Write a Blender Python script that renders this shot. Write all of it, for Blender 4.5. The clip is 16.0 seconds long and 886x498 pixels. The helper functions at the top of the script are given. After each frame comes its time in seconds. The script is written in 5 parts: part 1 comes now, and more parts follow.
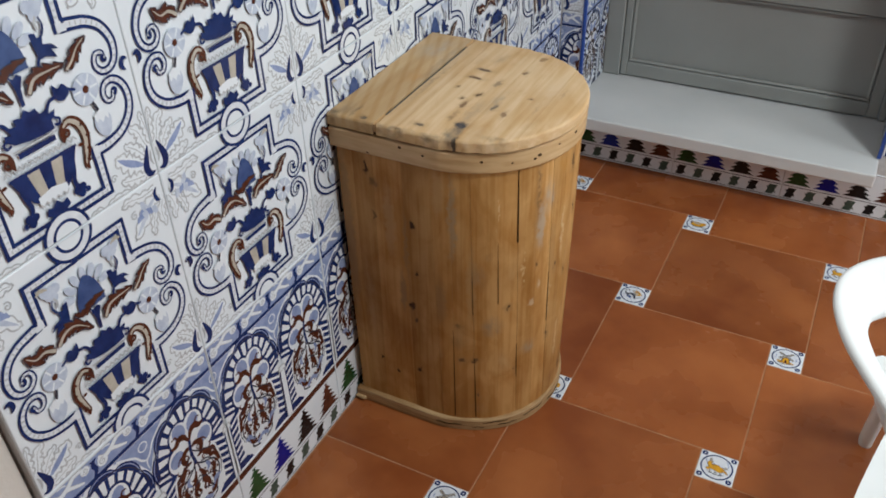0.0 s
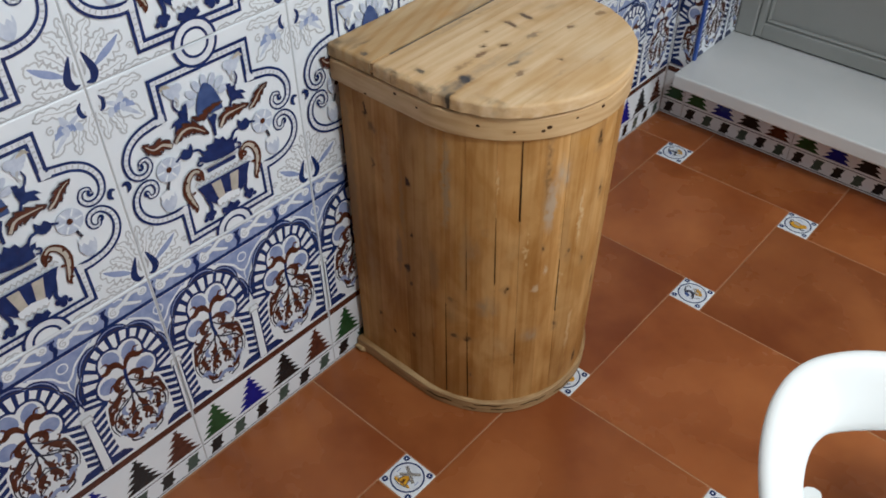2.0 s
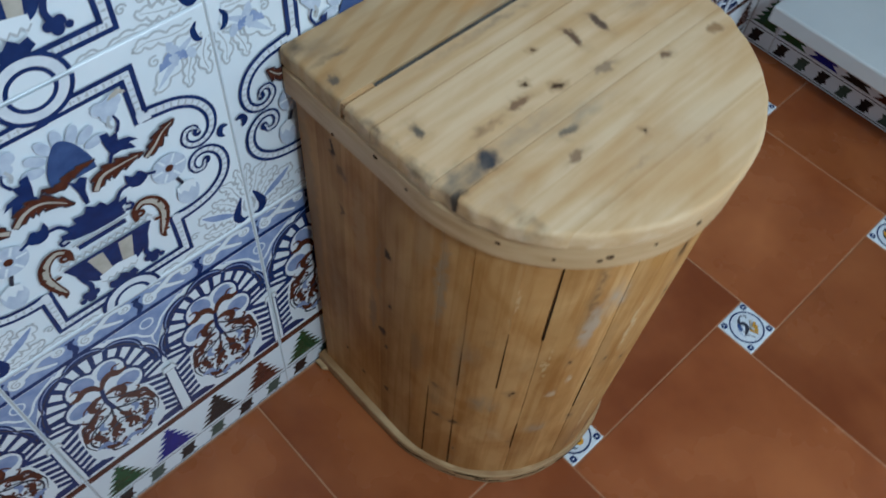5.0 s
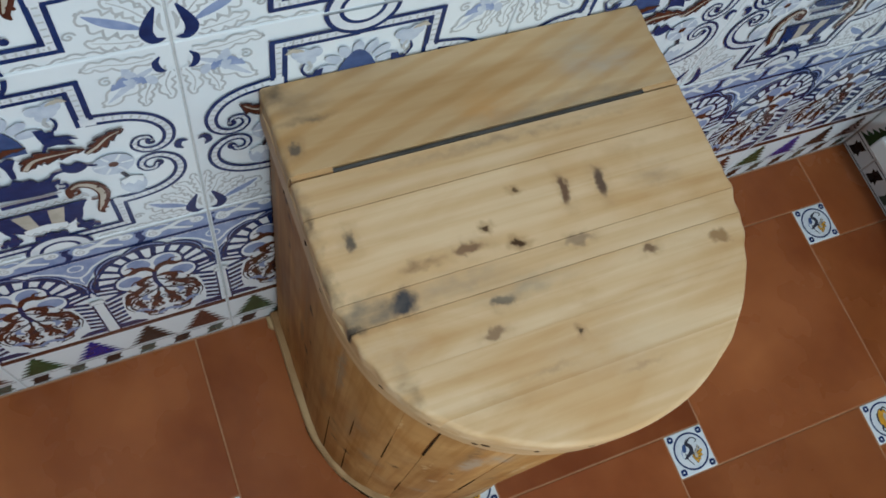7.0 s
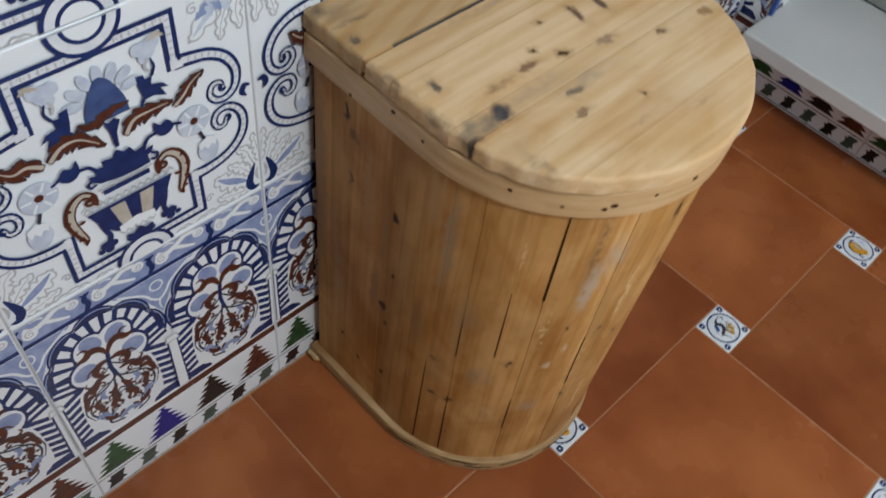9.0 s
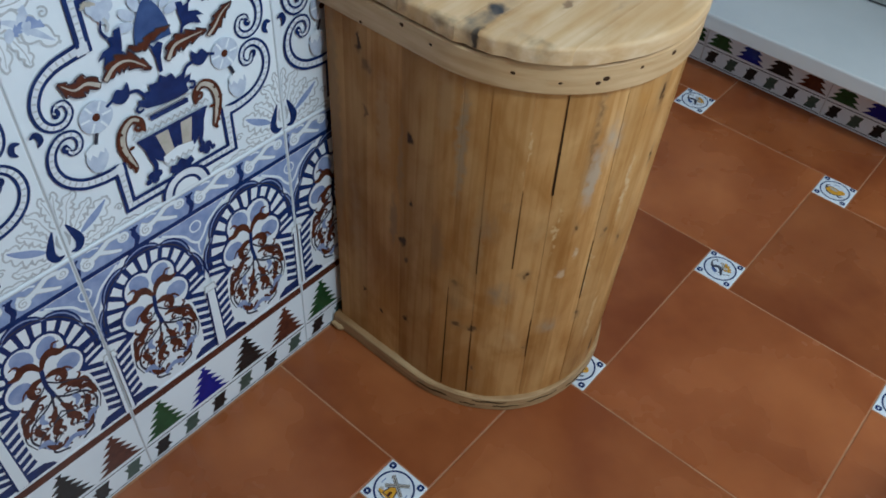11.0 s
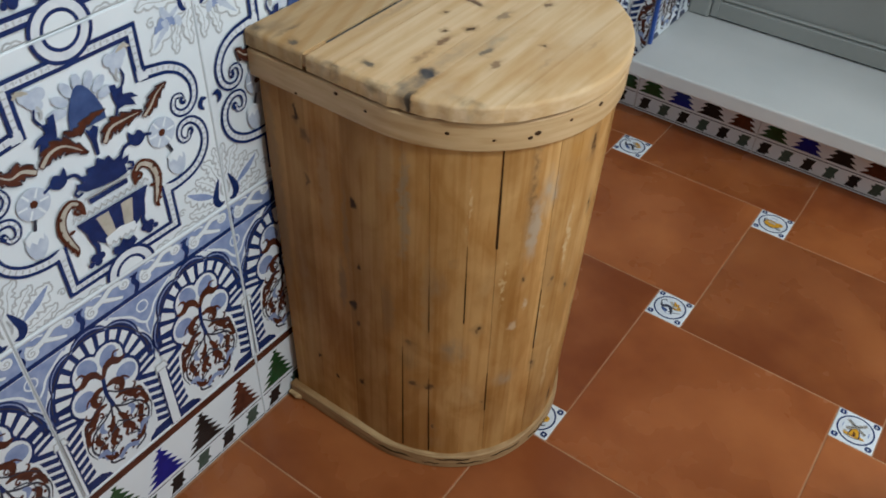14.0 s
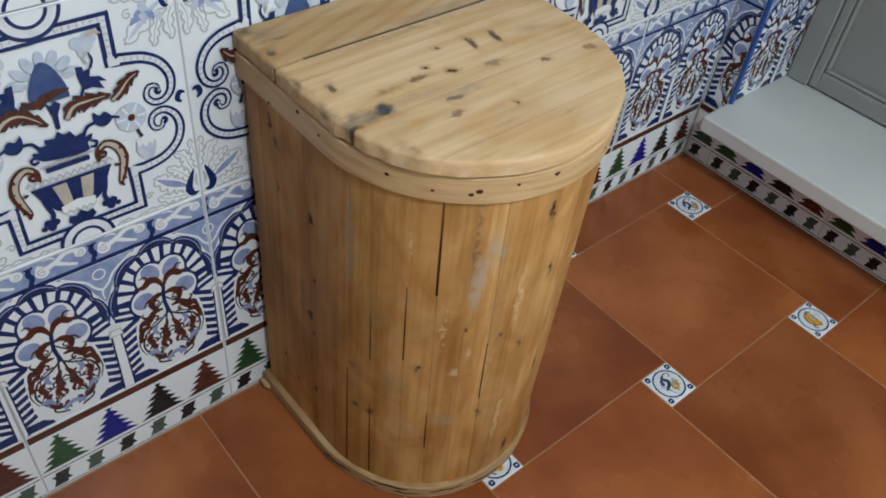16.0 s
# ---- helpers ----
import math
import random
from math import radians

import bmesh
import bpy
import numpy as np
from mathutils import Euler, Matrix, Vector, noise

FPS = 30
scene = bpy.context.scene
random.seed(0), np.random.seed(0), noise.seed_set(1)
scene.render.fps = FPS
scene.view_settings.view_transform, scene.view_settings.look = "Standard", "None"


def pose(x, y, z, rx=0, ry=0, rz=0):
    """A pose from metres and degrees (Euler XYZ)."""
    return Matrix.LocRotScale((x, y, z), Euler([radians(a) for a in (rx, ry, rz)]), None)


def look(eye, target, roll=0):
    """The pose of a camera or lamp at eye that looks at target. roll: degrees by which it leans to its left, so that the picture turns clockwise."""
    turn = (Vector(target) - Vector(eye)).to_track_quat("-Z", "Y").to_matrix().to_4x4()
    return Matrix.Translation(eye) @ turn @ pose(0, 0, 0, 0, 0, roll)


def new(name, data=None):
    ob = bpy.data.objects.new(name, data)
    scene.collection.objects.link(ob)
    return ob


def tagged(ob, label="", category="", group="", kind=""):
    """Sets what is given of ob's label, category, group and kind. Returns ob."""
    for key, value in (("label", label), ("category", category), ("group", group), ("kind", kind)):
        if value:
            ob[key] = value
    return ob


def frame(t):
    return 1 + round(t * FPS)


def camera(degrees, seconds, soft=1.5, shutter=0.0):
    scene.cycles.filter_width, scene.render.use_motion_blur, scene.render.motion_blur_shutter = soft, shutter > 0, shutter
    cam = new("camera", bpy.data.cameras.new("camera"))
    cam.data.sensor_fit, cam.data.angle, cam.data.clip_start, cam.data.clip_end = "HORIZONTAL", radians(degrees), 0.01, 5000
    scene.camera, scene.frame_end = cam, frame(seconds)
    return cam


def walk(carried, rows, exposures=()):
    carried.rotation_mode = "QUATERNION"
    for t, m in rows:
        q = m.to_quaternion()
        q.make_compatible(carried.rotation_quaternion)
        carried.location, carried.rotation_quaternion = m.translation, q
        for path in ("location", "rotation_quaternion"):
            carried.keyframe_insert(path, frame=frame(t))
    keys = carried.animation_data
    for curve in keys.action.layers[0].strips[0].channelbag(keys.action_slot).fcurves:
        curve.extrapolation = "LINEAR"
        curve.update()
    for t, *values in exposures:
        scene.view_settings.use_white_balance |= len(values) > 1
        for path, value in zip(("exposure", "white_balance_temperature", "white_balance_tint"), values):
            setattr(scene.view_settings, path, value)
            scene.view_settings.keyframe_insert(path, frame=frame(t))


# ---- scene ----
cam = camera(56.0, 16.0, soft=1.75, shutter=0.3)
PATH = [
    (0, (0.692, -0.877, 1.192), (-0.062, 0.549, 0.008), -1.6),
    (0.5, (0.693, -0.831, 1.177), (-0.047, 0.571, -0.042), -1.8),
    (1, (0.731, -0.738, 1.178), (-0.06, 0.62, -0.059), -1.3),
    (1.5, (0.793, -0.645, 1.165), (-0.129, 0.586, -0.115), 0.5),
    (2, (0.811, -0.609, 1.151), (-0.191, 0.506, -0.173), -0.4),
    (2.5, (0.793, -0.586, 1.132), (-0.244, 0.498, -0.191), 0.9),
    (3, (0.709, -0.517, 1.103), (-0.323, 0.557, -0.232), 0.4),
    (3.5, (0.633, -0.452, 1.084), (-0.343, 0.613, -0.3), 0.2),
    (4, (0.567, -0.374, 1.044), (-0.325, 0.627, -0.44), 0.1),
    (4.5, (0.53, -0.322, 1.054), (-0.269, 0.633, -0.511), 0.5),
    (5, (0.468, -0.229, 1.121), (-0.261, 0.597, -0.548), 6.5),
    (5.2, (0.441, -0.17, 1.148), (-0.257, 0.586, -0.567), 10.2),
    (7.3, (0.365, -0.028, 1.196), (-0.225, 0.536, -0.63), 24.8),
    (7.5, (0.384, -0.053, 1.192), (-0.218, 0.551, -0.617), 24.8),
    (8, (0.448, -0.133, 1.171), (-0.291, 0.572, -0.549), 20.7),
    (8.5, (0.494, -0.221, 1.142), (-0.292, 0.62, -0.493), 14.0),
    (9, (0.509, -0.326, 1.094), (-0.242, 0.64, -0.488), 10.3),
    (9.2, (0.513, -0.356, 1.073), (-0.234, 0.617, -0.506), 7.9),
    (11.3, (0.625, -0.499, 1.029), (-0.22, 0.636, -0.385), 4.3),
    (11.5, (0.623, -0.507, 1.029), (-0.221, 0.656, -0.362), 4.0),
    (12, (0.617, -0.509, 1.034), (-0.235, 0.679, -0.331), 2.3),
    (12.5, (0.621, -0.498, 1.031), (-0.222, 0.707, -0.324), 0.4),
    (13, (0.631, -0.487, 1.031), (-0.18, 0.749, -0.316), -0.2),
    (13.5, (0.632, -0.479, 1.034), (-0.15, 0.781, -0.307), 0.3),
    (14, (0.632, -0.481, 1.038), (-0.195, 0.746, -0.308), 2.7),
    (14.5, (0.642, -0.483, 1.049), (-0.227, 0.675, -0.331), 4.2),
    (15, (0.674, -0.463, 1.063), (-0.24, 0.656, -0.32), 5.2),
    (15.5, (0.709, -0.387, 1.06), (-0.274, 0.691, -0.308), 4.5),
    (16, (0.74, -0.315, 1.079), (-0.291, 0.702, -0.3), 7.0),
]
EXPOSURES = [(0.0, 0.01, 6650, 10), (2.0, -0.04, 6550, 10), (3.5, -0.06, 6500, 9), (4.3, -0.07, 6400, 6), (4.7, -0.09, 6000, 3), (5.0, -0.18, 5350, 0), (5.2, -0.18, 5450, 0), (7.3, -0.18, 6000, 2), (8.0, -0.20, 5950, 1), (8.5, -0.13, 6250, 6), (9.0, -0.08, 6500, 9), (9.2, -0.08, 6500, 9), (11.3, -0.10, 5550, 1), (11.5, -0.10, 5550, 1), (12.0, -0.07, 6050, 4), (12.5, -0.06, 6300, 5), (16.0, -0.06, 6350, 5)]
walk(cam, [(t, look(eye, target, roll)) for t, eye, target, roll in PATH], EXPOSURES)

# ---- world, lamps, exposure ----
world = bpy.data.worlds.new("world")
scene.world = world
world.use_nodes = True
bg = world.node_tree.nodes["Background"]
bg.inputs[0].default_value = (0.75, 0.86, 1.0, 1)
bg.inputs[1].default_value = 0.25


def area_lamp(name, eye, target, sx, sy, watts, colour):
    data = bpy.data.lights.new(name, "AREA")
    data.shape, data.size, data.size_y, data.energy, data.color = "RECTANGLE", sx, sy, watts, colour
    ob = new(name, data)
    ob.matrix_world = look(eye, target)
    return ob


area_lamp("ceiling_lamp_light", (1.58, -0.08, 2.42), (1.48, -0.08, 0), 0.35, 0.35, 34, (0.90, 0.965, 1.0))
# added lamp on the unseen east side, brightens the faces turned that way
area_lamp("east_fill_light", (3.02, 0.45, 1.20), (0.0, 0.15, 0.6), 1.1, 1.3, 34, (0.88, 0.95, 1.0))


# ---- materials ----
def material(name, colour, rough=0.5, second=None, scale=8.0, stretch=(1, 1, 1), mix=(0.35, 0.7), metallic=0.0,
             bump=0.0, bump_scale=200.0, fine=None, rings=None, blotch=None, spots=(), random_value=0.0, coat=0.0, spec=0.5, rough_var=0.0, island=False, detail=6.0, joined=False):
    """A procedural surface: two tones mixed by noise at one scale, relief at a finer one."""
    m = bpy.data.materials.new(name)
    m.use_nodes = True
    nt = m.node_tree
    b = nt.nodes["Principled BSDF"]
    b.inputs["Roughness"].default_value = rough
    b.inputs["Metallic"].default_value = metallic
    b.inputs["Specular IOR Level"].default_value = spec
    b.inputs["Coat Weight"].default_value = coat
    b.inputs["Coat Roughness"].default_value = 0.08
    co = nt.nodes.new("ShaderNodeTexCoord")
    mp = nt.nodes.new("ShaderNodeMapping")
    mp.inputs["Scale"].default_value = stretch
    nt.links.new(co.outputs["Object"], mp.inputs["Vector"])
    info = nt.nodes.new("ShaderNodeObjectInfo")
    shift = nt.nodes.new("ShaderNodeVectorMath")
    shift.operation = "MULTIPLY_ADD"
    shift.inputs[1].default_value = (1, 1, 1)
    nt.links.new(mp.outputs[0], shift.inputs[0])
    off = nt.nodes.new("ShaderNodeMath")
    off.operation = "MULTIPLY"
    off.inputs[1].default_value = 37.0
    nt.links.new(info.outputs["Random"], off.inputs[0])
    nt.links.new(off.outputs[0], shift.inputs[2])
    n = nt.nodes.new("ShaderNodeTexNoise")
    n.inputs["Scale"].default_value, n.inputs["Detail"].default_value = scale, detail
    n.inputs["Roughness"].default_value = 0.55
    broad = mp.outputs[0] if joined else shift.outputs[0]
    nt.links.new(broad, n.inputs["Vector"])
    ramp = nt.nodes.new("ShaderNodeValToRGB")
    e = ramp.color_ramp.elements
    e[0].position, e[1].position = mix
    e[0].color = (*colour, 1)
    e[1].color = (*(second or colour), 1)
    nt.links.new(n.outputs[0], ramp.inputs[0])
    out = ramp.outputs[0]
    if fine:
        fs, fst, dark = fine
        mf = nt.nodes.new("ShaderNodeMapping")
        mf.inputs["Scale"].default_value = fst
        nt.links.new(shift.outputs[0], mf.inputs["Vector"])
        nf = nt.nodes.new("ShaderNodeTexNoise")
        nf.inputs["Scale"].default_value, nf.inputs["Detail"].default_value, nf.inputs["Distortion"].default_value = fs, 3, 0.4
        nt.links.new(mf.outputs[0], nf.inputs["Vector"])
        fr = nt.nodes.new("ShaderNodeValToRGB")
        fe = fr.color_ramp.elements
        fe[0].position, fe[1].position = 0.36, 0.56
        fe[0].color = (*dark, 1)
        fe[1].color = (1, 1, 1, 1)
        nt.links.new(nf.outputs[0], fr.inputs[0])
        mul = nt.nodes.new("ShaderNodeMix")
        mul.data_type, mul.blend_type = "RGBA", "MULTIPLY"
        mul.inputs["Factor"].default_value = 1
        nt.links.new(out, mul.inputs["A"])
        nt.links.new(fr.outputs[0], mul.inputs["B"])
        out = mul.outputs["Result"]
    if blotch:
        bs, bst, bdark = blotch
        mb = nt.nodes.new("ShaderNodeMapping")
        mb.inputs["Scale"].default_value = bst
        nt.links.new(broad, mb.inputs["Vector"])
        nbl = nt.nodes.new("ShaderNodeTexNoise")
        nbl.inputs["Scale"].default_value, nbl.inputs["Detail"].default_value, nbl.inputs["Distortion"].default_value = bs, 5, 0.8
        nt.links.new(mb.outputs[0], nbl.inputs["Vector"])
        br = nt.nodes.new("ShaderNodeValToRGB")
        be = br.color_ramp.elements
        be[0].position, be[1].position = 0.38, 0.60
        be[0].color = (*bdark, 1)
        be[1].color = (1, 1, 1, 1)
        nt.links.new(nbl.outputs[0], br.inputs[0])
        mulb = nt.nodes.new("ShaderNodeMix")
        mulb.data_type, mulb.blend_type = "RGBA", "MULTIPLY"
        mulb.inputs["Factor"].default_value = 1
        nt.links.new(out, mulb.inputs["A"])
        nt.links.new(br.outputs[0], mulb.inputs["B"])
        out = mulb.outputs["Result"]
    if rings:
        ws, wst, wd, wdark = rings[:4]
        mw = nt.nodes.new("ShaderNodeMapping")
        mw.inputs["Scale"].default_value = wst
        nt.links.new(shift.outputs[0], mw.inputs["Vector"])
        wt = nt.nodes.new("ShaderNodeTexWave")
        wt.bands_direction = "X"
        if len(rings) > 4:          # arched figure round a heart
            wt.wave_type, wt.rings_direction = "RINGS", "Z"
            mw.vector_type = "TEXTURE"
            mw.inputs["Location"].default_value = rings[4]
        wt.inputs["Scale"].default_value, wt.inputs["Distortion"].default_value = ws, wd
        wt.inputs["Detail"].default_value, wt.inputs["Detail Scale"].default_value = 2, 0.5
        nt.links.new(mw.outputs[0], wt.inputs["Vector"])
        wr = nt.nodes.new("ShaderNodeValToRGB")
        we = wr.color_ramp.elements
        we[0].position, we[1].position = 0.05, 0.55
        we[0].color = (*wdark, 1)
        we[1].color = (1, 1, 1, 1)
        nt.links.new(wt.outputs[0], wr.inputs[0])
        mulw = nt.nodes.new("ShaderNodeMix")
        mulw.data_type, mulw.blend_type = "RGBA", "MULTIPLY"
        mulw.inputs["Factor"].default_value = 1
        nt.links.new(out, mulw.inputs["A"])
        nt.links.new(wr.outputs[0], mulw.inputs["B"])
        out = mulw.outputs["Result"]
    if random_value:
        hsv = nt.nodes.new("ShaderNodeHueSaturation")
        rng = nt.nodes.new("ShaderNodeMapRange")
        rng.inputs["To Min"].default_value, rng.inputs["To Max"].default_value = 1 - random_value, 1 + random_value
        if island:
            geo = nt.nodes.new("ShaderNodeNewGeometry")
            nt.links.new(geo.outputs["Random Per Island"], rng.inputs[0])
        else:
            nt.links.new(info.outputs["Random"], rng.inputs[0])
        nt.links.new(rng.outputs[0], hsv.inputs["Value"])
        nt.links.new(out, hsv.inputs["Color"])
        out = hsv.outputs[0]
    if spots:
        # knots and stains of the wood, each at its own place
        wob = nt.nodes.new("ShaderNodeTexNoise")
        wob.inputs["Scale"].default_value, wob.inputs["Detail"].default_value = 85, 5
        nt.links.new(co.outputs["Object"], wob.inputs["Vector"])
        wv = nt.nodes.new("ShaderNodeVectorMath")
        wv.operation = "MULTIPLY_ADD"
        wv.inputs[1].default_value = (0.018, 0.018, 0.018)
        nt.links.new(wob.outputs["Color"], wv.inputs[0])
        nt.links.new(co.outputs["Object"], wv.inputs[2])
        streak = nt.nodes.new("ShaderNodeMapping")
        streak.inputs["Scale"].default_value = stretch
        nt.links.new(co.outputs["Object"], streak.inputs["Vector"])
        brk = nt.nodes.new("ShaderNodeTexNoise")
        brk.inputs["Scale"].default_value, brk.inputs["Detail"].default_value = 90, 6
        nt.links.new(streak.outputs[0], brk.inputs["Vector"])
        brr = nt.nodes.new("ShaderNodeMapRange")
        brr.inputs["From Min"].default_value, brr.inputs["From Max"].default_value = 0.36, 0.62
        brr.inputs["To Min"].default_value, brr.inputs["To Max"].default_value = 0.30, 1.0
        nt.links.new(brk.outputs[0], brr.inputs[0])
        for place, size, tint, amount in spots:
            sm = nt.nodes.new("ShaderNodeMapping")
            sm.vector_type = "TEXTURE"
            sm.inputs["Location"].default_value = tuple(p + 0.009 for p in place)
            sm.inputs["Scale"].default_value = size
            nt.links.new(wv.outputs[0], sm.inputs["Vector"])
            ln = nt.nodes.new("ShaderNodeVectorMath")
            ln.operation = "LENGTH"
            nt.links.new(sm.outputs[0], ln.inputs[0])
            rr = nt.nodes.new("ShaderNodeMapRange")
            rr.interpolation_type = "SMOOTHSTEP"
            rr.inputs["From Min"].default_value, rr.inputs["From Max"].default_value = (0.45 if max(size[0], size[1]) < 0.0145 else 0.0), 1.2
            rr.inputs["To Min"].default_value, rr.inputs["To Max"].default_value = min(1.0, amount * 1.15), 0
            nt.links.new(ln.outputs["Value"], rr.inputs[0])
            mx = nt.nodes.new("ShaderNodeMix")
            mx.data_type = "RGBA"
            amt = rr.outputs[0]
            if max(size[0], size[1]) >= 0.0145:     # broad stains break up along the grain
                ml = nt.nodes.new("ShaderNodeMath")
                ml.operation = "MULTIPLY"
                nt.links.new(amt, ml.inputs[0])
                nt.links.new(brr.outputs[0], ml.inputs[1])
                amt = ml.outputs[0]
            nt.links.new(amt, mx.inputs["Factor"])
            nt.links.new(out, mx.inputs["A"])
            mx.inputs["B"].default_value = (*tint, 1)
            out = mx.outputs["Result"]
    nt.links.new(out, b.inputs["Base Color"])
    if rough_var:
        rr = nt.nodes.new("ShaderNodeMapRange")
        rr.inputs["To Min"].default_value, rr.inputs["To Max"].default_value = rough - rough_var, rough + rough_var
        nt.links.new(n.outputs[0], rr.inputs[0])
        nt.links.new(rr.outputs[0], b.inputs["Roughness"])
    if bump:
        nb = nt.nodes.new("ShaderNodeTexNoise")
        nb.inputs["Scale"].default_value, nb.inputs["Detail"].default_value = bump_scale, 3
        nt.links.new(shift.outputs[0], nb.inputs["Vector"])
        bp = nt.nodes.new("ShaderNodeBump")
        bp.inputs["Strength"].default_value, bp.inputs["Distance"].default_value = bump, 0.002
        nt.links.new(nb.outputs[0], bp.inputs["Height"])
        nt.links.new(bp.outputs[0], b.inputs["Normal"])
    return m


GLAZE = dict(rough=0.14, bump=0.10, bump_scale=60, spec=0.28)
M_WHITE = material("white_glaze", (0.70, 0.75, 0.795), second=(0.75, 0.795, 0.83), scale=14, **GLAZE)
M_NAVY = material("navy_glaze", (0.008, 0.020, 0.088), second=(0.015, 0.036, 0.140), scale=60, **GLAZE)
M_LILAC = material("periwinkle_glaze", (0.20, 0.265, 0.46), second=(0.31, 0.375, 0.56), scale=70, **GLAZE)
M_PALE = material("pale_blue_glaze", (0.42, 0.48, 0.60), second=(0.56, 0.62, 0.71), scale=90, **GLAZE)
M_GREY = material("grey_glaze", (0.40, 0.42, 0.44), second=(0.50, 0.52, 0.54), scale=50, **GLAZE)
M_BEIGE = material("beige_glaze", (0.40, 0.37, 0.31), second=(0.50, 0.46, 0.40), scale=80, **GLAZE)
M_BROWN = material("brown_glaze", (0.060, 0.019, 0.012), second=(0.105, 0.033, 0.019), scale=80, **GLAZE)
M_GREEN = material("green_glaze", (0.012, 0.052, 0.018), second=(0.022, 0.080, 0.028), scale=50, **GLAZE)
M_COBALT = material("cobalt_glaze", (0.002, 0.007, 0.17), second=(0.003, 0.011, 0.23), scale=50, **GLAZE)
M_BLACK = material("black_glaze", (0.008, 0.010, 0.011), second=(0.016, 0.018, 0.02), scale=50, **GLAZE)
M_YELLOW = material("yellow_glaze", (0.68, 0.36, 0.03), second=(0.50, 0.24, 0.025), scale=150, **GLAZE)
M_BAND = material("pale_band_glaze", (0.60, 0.64, 0.70), second=(0.72, 0.75, 0.79), scale=90, **GLAZE)
M_PALER = material("faint_grey_glaze", (0.56, 0.60, 0.63), second=(0.64, 0.68, 0.72), scale=90, **GLAZE)
M_SLATE = material("slate_blue_glaze", (0.035, 0.065, 0.18), second=(0.06, 0.10, 0.24), scale=70, **GLAZE)
M_INK = material("dark_ink_glaze", (0.03, 0.032, 0.05), second=(0.05, 0.05, 0.07), scale=70, **GLAZE)
M_MOSS = material("moss_grey_glaze", (0.045, 0.075, 0.06), second=(0.07, 0.10, 0.085), scale=70, **GLAZE)
M_GROUT = material("grout", (0.42, 0.42, 0.42), second=(0.55, 0.55, 0.55), scale=40, rough=0.9, bump=0.4)
M_FGROUT = material("floor_grout", (0.34, 0.155, 0.07), second=(0.42, 0.225, 0.115), scale=30, rough=0.85, bump=0.3)
M_TERRA = material("terracotta_tile", (0.245, 0.067, 0.020), second=(0.375, 0.124, 0.039), spec=0.35, scale=5, rough=0.27, rough_var=0.09,
                   mix=(0.34, 0.66), bump=0.10, bump_scale=90, random_value=0.10, detail=4, blotch=(3.2, (1, 1, 1), (0.82, 0.76, 0.70)))
KNOT, GREYB, ORANGE, PALEW = (0.055, 0.026, 0.010), (0.085, 0.075, 0.065), (0.50, 0.24, 0.06), (0.62, 0.48, 0.32)
TZ = 0.612
